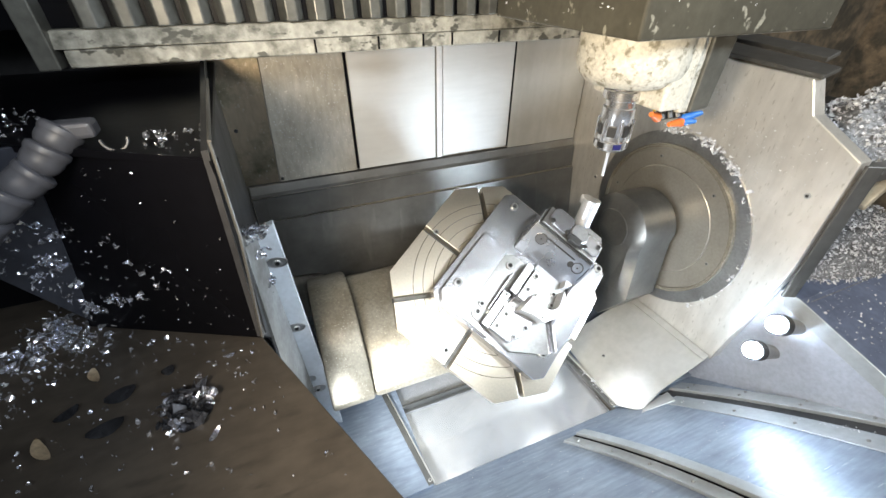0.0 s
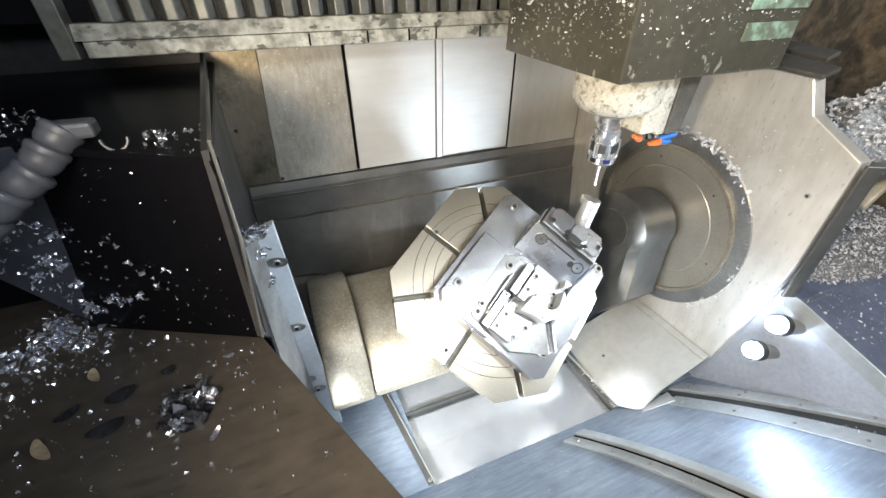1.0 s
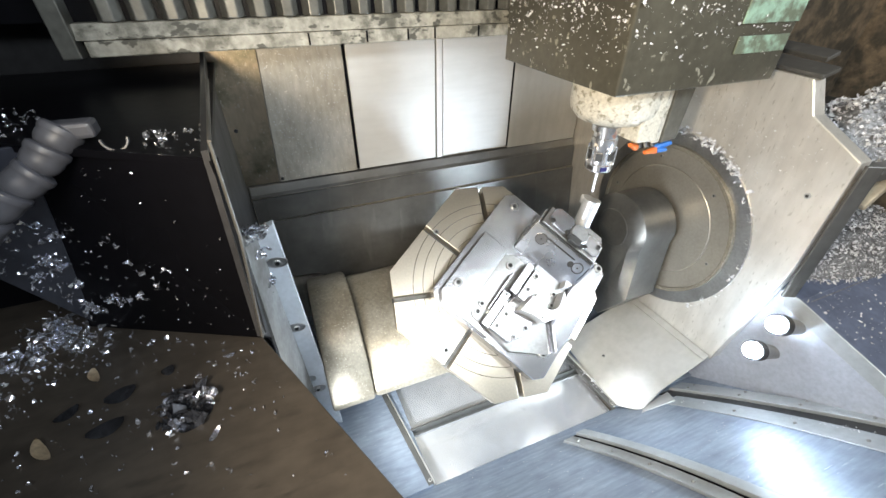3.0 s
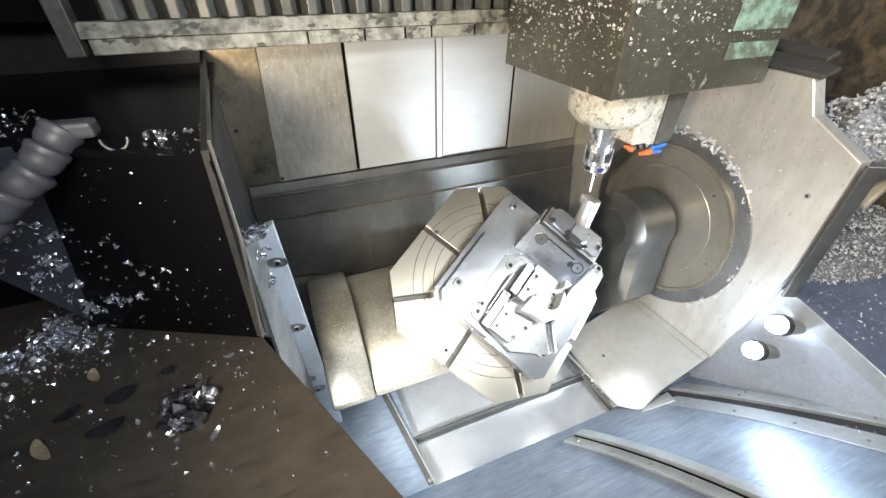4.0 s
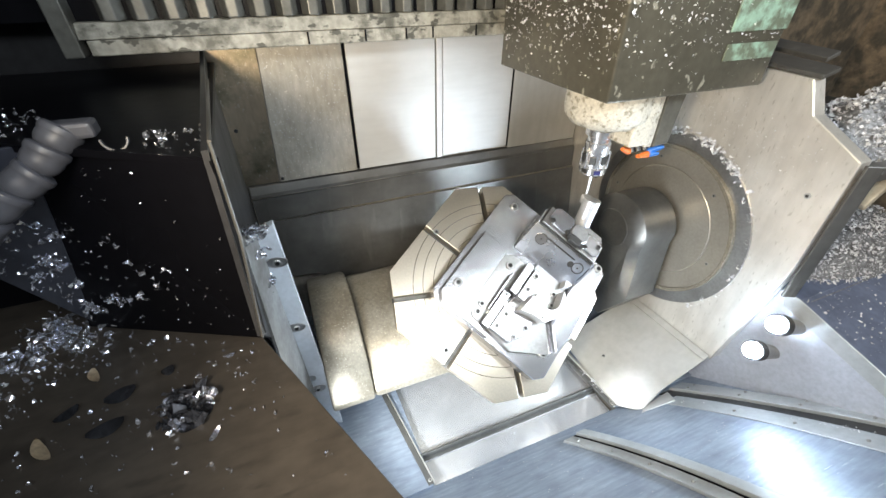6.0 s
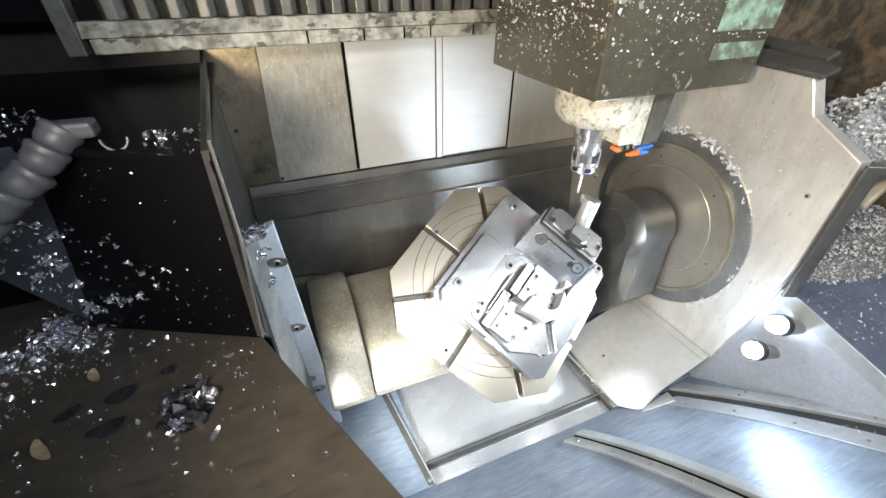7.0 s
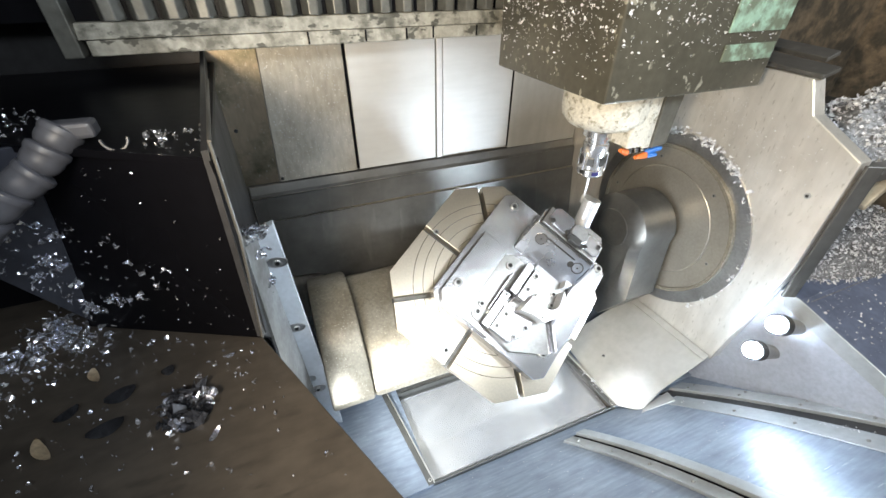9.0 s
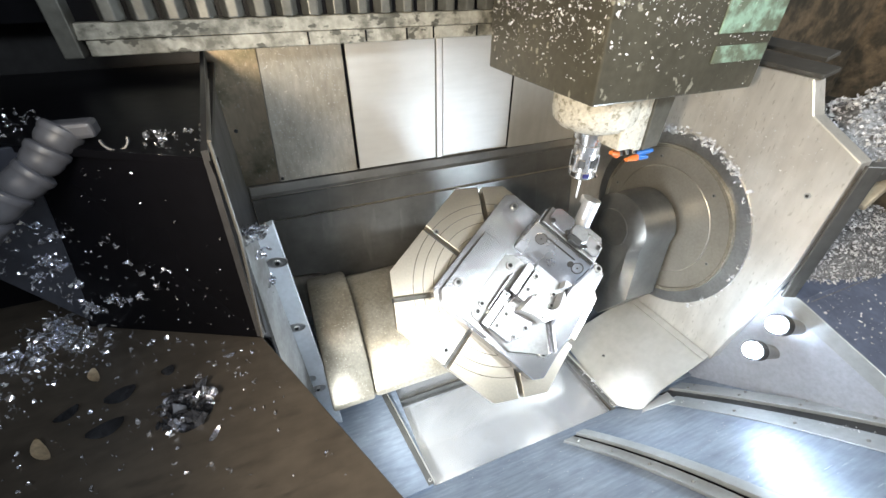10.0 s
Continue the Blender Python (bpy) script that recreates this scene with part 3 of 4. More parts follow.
for k in range(6):
    a = radians(60 * k + 10)
    for z0, z1, mat in ((0.2030, 0.2115, BLUE_DARK if k % 3 == 1 else BOLT), (0.221, 0.237, BOLT)):
        low = z0 < 0.21
        m = SPX @ Matrix.Rotation(a + (0 if low else 0.5), 4, "Z")
        part("window", at_head(box(0.0200, 0.0252 if low else 0.0232, -0.0062, 0.0062, z0, z1, 0.001, m)), mat, holder)
    part("cage_bar", at_head(pole(Vector((0.0250 * math.cos(a), 0.0250 * math.sin(a), 0.212)) + SPX.translation, Vector((0.0250 * math.cos(a), 0.0250 * math.sin(a), 0.246)) + SPX.translation, 0.0016, None, 8)), CHROME, holder)
def coolant_nozzle(a, b, r, mat, label):
    part("nozzle", at_head(joined(pole(a, b, r * 1.2, r * 0.6, 14), pole(Vector(a) - (Vector(b) - Vector(a)) * 0.35, a, r * 0.8, r * 1.25, 14))), mat, head, label, True)
coolant_nozzle((0.219, -0.02, 0.257), (0.196, -0.028, 0.266), 0.0055, ORANGE, "orange coolant nozzle")
coolant_nozzle((0.262, -0.026, 0.247), (0.232, -0.032, 0.249), 0.0055, ORANGE, "orange coolant nozzle")
coolant_nozzle((0.268, -0.026, 0.253), (0.288, -0.034, 0.260), 0.0055, BLUE, "blue coolant nozzle")
coolant_nozzle((0.266, -0.030, 0.248), (0.277, -0.038, 0.250), 0.0045, BLUE, "blue coolant nozzle")
coolant_nozzle((0.222, -0.01, 0.270), (0.209, -0.02, 0.268), 0.0035, YELLOW, "yellow coolant nozzle")
part("nozzle_block", at_head(joined(*[pole((0.226 + 0.014 * k, -0.012, 0.274), (0.224 + 0.015 * k, -0.024, 0.254), 0.006, 0.0055, 14) for k in range(4)])), BOLT, head, "dark nozzle mounts", True)

# ---- swivelling cradle ----
cradle = thing("table_cradle", "cast steel cradle that carries the tilted rotary table", "machine cradle", "", pose(0, 0, 0))
body_out = [(0.33, -0.15), (0.27, -0.105), (0.20, -0.095), (0.13, -0.118), (0.07, -0.15), (0.02, -0.19), (0.0, -0.218), (0.004, -0.230), (0.06, -0.304), (0.12, -0.335), (0.26, -0.30), (0.34, -0.2)]
part("cradle_body", prism(body_out, -0.29, 0.25, "x", 0.01), CAST, cradle, "", True)
arm_out = [(0.33, -0.13), (0.26, -0.082), (0.20, -0.066), (0.15, -0.072), (0.10, -0.098), (0.06, -0.132), (0.025, -0.172), (-0.002, -0.2165), (0.002, -0.231), (0.058, -0.3045), (0.30, -0.30), (0.36, -0.2)]
part("left_arm", prism(arm_out, -0.379, -0.2905, "x", 0.006), CAST, cradle, "", True)
arc = [(0.08 + 0.085 * math.cos(radians(a)), 0.0 + 0.085 * math.sin(radians(a))) for a in range(180, -1, -6)]
right_out = [(-0.008, -0.165), (0.0, -0.02)] + arc[1:] + [(0.165, -0.25), (0.06, -0.27)]
def chamfered(outline, x_back, x_edge, x_face, shrink, middle):
    """A plate standing along x with a broad chamfer running round its face."""
    small = [(middle[0] + (y - middle[0]) * shrink, middle[1] + (z - middle[1]) * shrink) for y, z in outline]
    bm = bmesh.new()
    rows = [[bm.verts.new((x, y, z)) for y, z in ring_] for x, ring_ in ((x_back, outline), (x_edge, outline), (x_face, small))]
    for lo, hi in zip(rows, rows[1:]):
        for k in range(len(outline)):
            n = (k + 1) % len(outline)
            bm.faces.new((lo[k], lo[n], hi[n], hi[k]))
    bm.faces.new(rows[0])
    bm.faces.new(rows[-1])
    return bm
part("right_arm", chamfered(right_out, 0.440, 0.350, 0.334, 0.74, (0.08, -0.07)), ARM, cradle, "dark polished arm with a broad chamfer", True)
part("arm_cap", lathe([(0.046, 0), (0.046, 0.0010), (0.0445, 0.0018)], Matrix.Translation((0.334, 0.080, 0.005)) @ UP_X, 48), ARM, cradle, "dark round cap")

# ---- rotary table ----
table = thing("rotary_table", "tilted eight-sided steel rotary table with radial slots", "rotary table", "", TB @ Matrix.Rotation(radians(SPIN), 4, "Z"))
S, C8 = 0.225, 0.057
eight = [(-C8, S), (-S, C8), (-S, -C8), (-C8, -S), (C8, -S), (S, -C8), (S, C8), (C8, S)]
slots = [(0, S), (-(S + C8) / 2, (S + C8) / 2), (-S, 0), (-(S + C8) / 2, -(S + C8) / 2), (0, -S), ((S + C8) / 2, -(S + C8) / 2), (S, 0), ((S + C8) / 2, (S + C8) / 2)]
part("table_base", prism([(x * 0.985, y * 0.985) for x, y in eight], -0.05, -0.0225, "z", 0.003), SHEET_DARK, table)
# eight sectors with the slots open between them
for k in range(8):
    p, q = Vector(slots[k]), Vector(slots[(k + 1) % 8])
    corner = Vector(eight[k])
    g = 0.0055
    d0, d1 = p.normalized(), q.normalized()
    n0, n1 = Vector((-d0.y, d0.x)), Vector((-d1.y, d1.x))
    poly = [d0 * 0.03 + n0 * g, p + n0 * g, corner, q - n1 * g, d1 * 0.03 - n1 * g]
    part("sector", prism([tuple(v) for v in poly], -0.0220, 0.0, "z", 0.0008), TABLE, table, "ground steel sector" if k == 0 else "")
part("centre_plug", lathe([(0.028, -0.022), (0.028, -0.001)], None, 32), VISE, table)
def turned_line(r):
    """A fine circle on the sectors, left out where a slot crosses it."""
    bm = bmesh.new()
    for k in range(8):
        gap = math.asin(0.0065 / r)
        a0, a1 = radians(45 * k) + gap, radians(45 * k + 45) - gap
        rows = []
        for i in range(13):
            a = a0 + (a1 - a0) * i / 12
            rows.append([bm.verts.new((q * math.cos(a), q * math.sin(a), 0.0004)) for q in (r - 0.0008, r + 0.0008)])
        for p, q in zip(rows, rows[1:]):
            bm.faces.new((p[0], p[1], q[1], q[0]))
    return bm
for r in (0.118, 0.142, 0.164, 0.184):
    part("groove", turned_line(r), GROOVE, table, "fine turned line")
for k, (x, y) in enumerate(((-0.12, 0.14), (0.03, 0.19), (-0.14, -0.12))):
    screw(table, Matrix.Translation((x * 0.98, y * 0.92, 0.0)), 0.006, mat=VISE)
part("table_drum", lathe([(0.15, -0.115), (0.18, -0.085), (0.197, -0.060), (0.199, -0.051)], None, 64), CAST, table, "", True)

# ---- clamping fixture on the table ----
fixture = thing("clamping_fixture", "bright steel base plate with clamps screwed to the rotary table", "work fixture", "", FX)
def octo(a0, a1, b0, b1, c):
    return [(a0 + c, b0), (a1 - c, b0), (a1, b0 + c), (a1, b1 - c), (a1 - c, b1), (a0 + c, b1), (a0, b1 - c), (a0, b0 + c)]
part("base_plate", prism(octo(-0.162, 0.135, -0.138, 0.141, 0.016), 0.0, 0.030, "z", 0.0015), FIXTURE, fixture)
part("riser_plate", prism([(-0.158, 0.0), (-0.158, 0.112), (-0.142, 0.128), (0.014, 0.128), (0.014, 0.066), (-0.128, 0.066), (-0.145, 0.05), (-0.146, 0.03)], 0.0302, 0.042, "z", 0.0012), FIXTURE, fixture)
part("dark_pad", prism([(-0.142, 0.028), (-0.142, 0.046), (-0.126, 0.0655), (0.004, 0.0655), (0.018, 0.05), (0.018, 0.0)], 0.0302, 0.034, "z", 0.0008), VISE, fixture, "grey ground pad")
part("floor_plate", prism([(0.034, 0.0), (-0.06, 0.0), (-0.144, 0.02), (-0.15, -0.05), (-0.105, -0.12), (-0.056, -0.0787), (0.034, -0.078)], 0.0302, 0.038, "z", 0.0008), VISE, fixture, "grey ground plate between the clamps")
part("clamp_bar", box(-0.058, 0.016, 0.0045, 0.0215, 0.0382, 0.054, 0.0012), FIXTURE, fixture)
part("clamp_bar", box(-0.146, -0.063, 0.013, 0.030, 0.0382, 0.052, 0.0012), FIXTURE, fixture)
part("guide_strip", box(-0.112, -0.022, 0.0315, 0.0345, 0.0342, 0.046, 0.0006), FIXTURE, fixture)
part("clamp_block", box(-0.060, 0.010, -0.0145, 0.0035, 0.0382, 0.060, 0.0015), FIXTURE, fixture)
part("clamp_block", prism([(-0.143, 0.012), (-0.085, 0.012), (-0.078, -0.008), (-0.088, -0.012), (-0.08, -0.052), (-0.108, -0.056), (-0.143, -0.034)], 0.0382, 0.052, "z", 0.0015), FIXTURE, fixture)
round_ = [(-0.022 + 0.022 * math.cos(radians(t)), -0.052 + 0.022 * math.sin(radians(t))) for t in range(140, 291, 15)]
part("stop_jaw", prism([(-0.082, -0.014), (-0.058, -0.0175), (-0.040, -0.020)] + round_ + [(0.010, -0.068), (-0.006, -0.086), (-0.045, -0.084), (-0.070, -0.068), (-0.073, -0.038)], 0.0382, 0.068, "z", 0.0015), ALU, fixture, "bright curved jaw")
part("pin", lathe([(0.0065, 0.0382), (0.0065, 0.066), (0.005, 0.068)], Matrix.Translation((-0.035, -0.03, 0)), 20), ALU, fixture, "", True)
part("side_plate", prism([(0.017, -0.0805), (0.036, -0.081), (0.078, -0.092), (0.117, -0.099), (0.104, -0.124), (0.03, -0.136), (-0.056, -0.136), (-0.10, -0.125), (-0.056, -0.0875)], 0.0302, 0.050, "z", 0.004), FIXTURE, fixture)
part("wedge", prism([(0.020, -0.066), (0.036, -0.079), (0.036, -0.062)], 0.0382, 0.060, "z", 0.001), ALU, fixture, "bright chamfered wedge")
for x, y, z in ((-0.11, 0.11, 0.042), (-0.11, -0.11, 0.030), (0.11, -0.11, 0.05), (0.11, 0.11, 0.03)):
    screw(fixture, Matrix.Translation((x, y, z)), 0.0085, mat=VISE)
for x, y, z, r in ((-0.110, 0.047, 0.034, 0.0065), (-0.128, 0.045, 0.034, 0.0075), (-0.008, 0.045, 0.034, 0.0085), (-0.002, -0.006, 0.060, 0.006), (-0.036, -0.006, 0.060, 0.006), (0.002, -0.062, 0.038, 0.0065), (-0.020, -0.070, 0.038, 0.005), (-0.1016, 0.001, 0.052, 0.006), (-0.131, 0.003, 0.052, 0.005), (-0.099, -0.046, 0.052, 0.006), (-0.1277, -0.036, 0.052, 0.005), (-0.0684, 0.0216, 0.052, 0.0045), (-0.065, -0.058, 0.068, 0.003)):
    screw(fixture, Matrix.Translation((x, y, z)), r, mat=VISE)
TA0, TA1, TW = 0.032, 0.082, 0.077
TH = -math.atan2(TW - 0.0302, TA1 - TA0)
tower = part("tower", prism([(TA0, 0.0302), (TA1, TW), (TA1 + 0.008, TW + 0.006), (TA1 + 0.042, TW + 0.006), (TA1 + 0.05, 0.0302)], -0.084, 0.060, "y", 0.002), GREY_STEEL, fixture, "sloping grey block of the fixture")
def on_slope(t, y):
    """A frame on the tower's sloping face, t of the way up."""
    return Matrix.Translation((TA0 + (TA1 - TA0) * t, y, 0.0302 + (TW - 0.0302) * t)) @ Matrix.Rotation(TH, 4, "Y")
for y in (0.030, -0.066):
    part("plug", lathe([(0.012, -0.002), (0.012, 0.0008), (0.011, 0.0012)], on_slope(0.76, y), 32), FIXTURE, tower)
    part("plug_ring", ring(0.0108, 0.0124, 0.0, 0.0015, on_slope(0.76, y), 40), BOLT, tower)
    part("plug_hole", lathe([(0.002, 0), (0.002, 0.0016)], on_slope(0.76, y), 12), BOLT, tower)
part("tower_hole", lathe([(0.0068, -0.002), (0.0068, 0.0012)], on_slope(0.72, -0.050), 24), BOLT, tower)
part("tower_slot", box(-0.0016, 0.0016, -0.040, 0.030, -0.001, 0.0008, 0, on_slope(0.90, -0.010)), BOLT, tower)

# ---- vise on the tower with the workpiece ----
vise = thing("small_vise", "small steel clamping vise holding the workpiece", "vise", "", FX @ Matrix.Translation((0.107, -0.010, 0.0832)))
part("vise_base", box(-0.024, 0.022, -0.070, 0.066, 0.0, 0.005, 0.001), BOLT, vise, "dark base strip")
part("vise_slide", box(-0.020, 0.022, -0.068, 0.064, 0.0052, 0.010, 0.001), VISE, vise)
part("jaw", prism(octo(-0.016, 0.026, 0.006, 0.058, 0.010), 0.0102, 0.019, "z", 0.0012), FIXTURE, vise)
part("jaw", prism(octo(-0.014, 0.024, -0.066, -0.026, 0.007), 0.0102, 0.016, "z", 0.0012), FIXTURE, vise)
part("clamp", joined(box(-0.022, -0.006, -0.022, 0.003, 0.0102, 0.024, 0.002), pole((-0.014, -0.03, 0.016), (-0.014, 0.01, 0.020), 0.0055, None, 14)), BOLT, vise, "dark steel clamp")
part("collar", lathe([(0.021, 0.0), (0.021, 0.008), (0.018, 0.012)], Matrix.Translation((0.004, -0.010, 0.0102)), 32), VISE, vise, "round steel collar", True)
part("side_cheek", prism([(0.024, -0.062), (0.036, -0.055), (0.036, -0.02), (0.024, -0.015)], -0.02, 0.014, "z", 0.002), VISE, vise)
for x, y, z, r in ((-0.010, 0.050, 0.019, 0.005), (-0.010, 0.012, 0.019, 0.0055), (0.010, -0.058, 0.016, 0.0055), (-0.008, -0.034, 0.016, 0.0045)):
    screw(vise, Matrix.Translation((x, y, z)), r)
W0, W1 = Vector((0.184, 0.03, 0.071)), Vector((0.199, 0.03, 0.1330))
wm = Matrix.Translation(W0) @ (W1 - W0).to_track_quat("Z", "Y").to_matrix().to_4x4()
work = tagged(link_bm("workpiece", joined(lathe([(0.021, -0.012), (0.021, 0.0), (0.0170, 0.004), (0.0170, 0.045), (0.0178, 0.062)], wm, 40), box(-0.004, 0.026, -0.014, 0.006, 0.044, 0.062, 0.001, wm)), ALU, None, "", True), "bright aluminium workpiece with a stepped top, held upright in the vise", "workpiece")

# ---- chip conveyor ----
belt = thing("conveyor_belt", "wet steel chip conveyor belt with raised cleats", "conveyor", "", pose(0, 0, -0.3615))
for k in range(4):
    y = -0.4145 + k * 0.225
    part("belt_plate", box(-0.232, 0.236, y, y + 0.2246, -0.004, 0.0), BELT, belt)
for y in (-0.19, 0.035, 0.26):
    part("cleat", joined(prism([(y - 0.004, 0.0), (y - 0.003, 0.016), (y + 0.001, 0.016), (y + 0.010, 0.0)], -0.23, 0.234, "x", 0.0008), box(-0.23, 0.234, y - 0.011, y - 0.0045, 0.0, 0.004)), ARM, belt, "raised steel cleat")

# ---- lamp panel at the right front ----
structure("lamp_panel", slab([(0.4945, -0.15, -0.004), (0.4945, -0.10, -0.42), (0.4945, -0.45, -0.17), (0.4945, -0.66, -0.14), (0.4945, -0.66, -0.112), (0.4945, -0.41, -0.046), (0.4945, -0.25, -0.004)], 0.004), LAMP_LIT_PANEL, "steel panel carrying two work lamps, coloured pale blue for their glow")
structure("panel_fold", slab([(0.4935, -0.225, -0.002), (0.4935, -0.235, -0.032), (0.4935, -0.42, -0.077), (0.4935, -0.66, -0.140), (0.4935, -0.66, -0.110), (0.4935, -0.41, -0.044), (0.4935, -0.25, -0.002)], 0.003, 0.001), RIB, "folded steel strip along the panel's upper edge")
structure("side_shelf", slab([(0.496, -0.25, -0.008), (0.98, -0.25, -0.008), (0.98, 0.10, -0.008), (0.496, 0.10, -0.008)], 0.006), SHELF, "dark steel shelf heaped with chips")
structure("side_shelf_slope", slab([(0.496, -0.2505, -0.008), (0.496, -0.66, -0.116), (0.98, -0.66, -0.116), (0.98, -0.2505, -0.008)], 0.006), SHELF, "dark blue steel shelf sloping to the front, strewn with chips")
structure("upper_ledge", slab([(0.497, -0.235, 0.245), (0.98, -0.25, 0.245), (0.98, 0.10, 0.245), (0.497, 0.10, 0.245)], 0.012), SHEET_DARK, "dark steel ledge heaped with chips")
bar = tagged(link_bm("wooden_bar", box(-0.011, 0.011, -0.008, 0.008, 0, 0.32, 0.003, look((0.575, -0.214, 0.165), (0.80, -0.20, 0.33)) @ Matrix.Rotation(radians(180), 4, "X")), WOOD, None), "worn pale wooden bar leaning over the chip ledge", "bar")
for c in ((0.445, -0.2614, -0.041), (0.445, -0.253, -0.123)):
    d_ = (Vector((-0.90, 0.20, 0.28))).normalized()
    q_ = d_.to_track_quat("Z", "Y").to_matrix().to_4x4()
    lm = thing("spot_lamp", "lit round work lamp on the steel panel", "lamp", "work lamps", Matrix.Translation(c) @ q_)
    part("bezel", ring(0.0165, 0.0205, -0.012, 0.004, None, 40), BOLT, lm, "dark round bezel", True)
    part("lamp_body", lathe([(0.012, -0.075), (0.016, -0.03), (0.0195, -0.0125)], None, 32), VISE, lm, "", True)
    part("lens", lathe([(0.0163, -0.01), (0.0163, 0.004), (0.0155, 0.012), (0.0115, 0.0185), (0.005, 0.0215)], None, 40), GLOW, lm, "glowing white lens", True)

# ---- jointed coolant hose ----
HB = Vector((-0.545, -0.01, 0.3705))
hose = thing("jointed_hose", "thick grey jointed coolant hose on the black shelf", "hose", "", Matrix.Translation(HB))
line = [Vector(p) for p in ((-0.553, -0.01, 0.376), (-0.567, -0.02, 0.362), (-0.583, -0.03, 0.345), (-0.606, -0.04, 0.331), (-0.628, -0.05, 0.312), (-0.65, -0.06, 0.29), (-0.672, -0.07, 0.266))]
for p, q in zip(line, line[1:]):
    d_ = q - p
    m = Matrix.Translation(p - HB) @ d_.to_track_quat("Z", "Y").to_matrix().to_4x4()
    n_ = d_.length
    part("segment", lathe([(0.010, -0.005), (0.0155, -0.005), (0.0182, -0.003), (0.0186, 0.001), (0.0178, 0.0035), (0.0170, 0.005), (0.0172, n_ * 0.40), (0.0160, n_ * 0.62), (0.0135, n_ * 0.80), (0.0120, n_ * 0.84), (0.0115, n_ * 1.05)], m, 28), HOSE, hose, "", True)
part("collar", box(-0.012, 0.03, -0.012, 0.012, -0.006, 0.010, 0.004, Matrix.Translation(line[0] - HB)), HOSE, hose)
hook = tagged(link_bm("cable_hook", ring(0.0106, 0.0122, -0.002, 0.002, Matrix.Translation((-0.505, -0.035, 0.372)) @ Matrix.Rotation(radians(80), 4, "X"), 24, 180, 180), HOSE, None, "", True), "small bent steel hook on the black shelf", "hook")

# ---- chips ----
def scatter(spots, n_up=(0, 0, 1)):
    """Places round several centres: (x, y, z, spread, weight)."""
    total = sum(w for *_, w in spots)
    def at(rnd):
        k = rnd.random() * total
        for x, y, z, spread, w in spots:
            k -= w
            if k <= 0:
                break
        a, r = rnd.uniform(0, 6.283), spread * rnd.random() ** 0.8
        return Vector((x + r * math.cos(a), y + r * math.sin(a), z + rnd.random() * 0.15 * max(0.0, 0.02 - r * 0.4))), n_up
    return at


S1 = SILL + 0.001
def curled_chip(p, length, width, yaw, lean, curl, mat, label):
    """One large curled flake: a thin leaf-shaped ribbon, bent along its length."""
    n = 10
    bm = bmesh.new()
    rows = []
    rad = length / curl
    for k in range(n + 1):
        a = (k / n - 0.5) * curl
        w = width * (math.sin(math.pi * (0.06 + 0.88 * k / n)) ** 0.8) / 2
        rows.append([bm.verts.new((rad * math.sin(a), side * w, rad * (1 - math.cos(a)) + 0.12 * w * (1 - side * side))) for side in (-1, 0, 1)])
    for lo, hi in zip(rows, rows[1:]):
        for c in range(2):
            bm.faces.new((lo[c], lo[c + 1], hi[c + 1], hi[c]))
    bmesh.ops.solidify(bm, geom=list(bm.faces), thickness=0.0004)
    turn = Matrix.Rotation(radians(yaw), 4, "Z") @ Matrix.Rotation(radians(lean), 4, "X")
    bm.transform(turn)
    low = min(v.co.z for v in bm.verts)
    bm.transform(Matrix.Translation((p[0], p[1], SILL + 0.0005 - low)))
    return tagged(link_bm("metal_chip", bm, mat, None, "", True), label, "metal chip", "large chips on the sill")


for x, y, length, width, yaw, lean, curl, mat, lab in (
        (-0.6271, -0.0728, 0.026, 0.012, -72, -40, 0.9, CHIP_GOLD_LIT, "leaf-shaped chip on the brown sill, coloured as gold-lit"),
        (-0.6497, -0.1634, 0.036, 0.014, -58, -42, 0.8, CHIP_GOLD_LIT, "long leaf-shaped chip on the brown sill, coloured as gold-lit"),
        (-0.4867, -0.2062, 0.020, 0.006, 62, 20, 1.6, CHIP_WET, "narrow bright chip standing on the brown sill"),
        (-0.5913, -0.1125, 0.032, 0.020, 20, 8, 0.9, CHIP_GREY, "broad dull grey flake lying on the brown sill"),
        (-0.5952, -0.1557, 0.036, 0.018, 15, 10, 1.1, CHIP_GREY, "broad dull grey flake lying on the brown sill"),
        (-0.6408, -0.1196, 0.026, 0.012, 40, 12, 1.4, CHIP_GREY, "dull grey curled flake on the brown sill"),
        (-0.500, -0.1700, 0.030, 0.020, 70, 25, 1.6, CHIP_GREY, "large dull flake at the edge of the chip heap"),
        (-0.528, -0.1500, 0.028, 0.018, -20, 30, 1.8, CHIP_GREY, "large dull flake at the edge of the chip heap"),
        (-0.516, -0.1850, 0.030, 0.016, 120, 15, 1.5, CHIP_GREY, "large dull flake under the chip heap"),
        (-0.5000, -0.1450, 0.018, 0.010, 10, 30, 1.4, CHIP_WET, "bright curled flake on top of the chip heap"),
        (-0.5450, -0.0950, 0.018, 0.012, 30, 20, 2.4, CHIP_GREY, "small dull curl on the brown sill"),
        (-0.4760, -0.0960, 0.016, 0.006, 5, 15, 1.6, CHIP_WET, "small bright strip on the brown sill")):
    curled_chip((x, y), length, width, yaw, lean, curl, mat, lab)
chips("metal_chips", 210, on_quad((-0.44, -0.09, S1), (-0.66, 0.02, S1), (-0.80, -0.28, S1), (-0.36, -0.30, S1)), 0.0066, "small bright chips scattered over the brown sill", mat=CHIP_WET, tumble=1.0, seed=2)
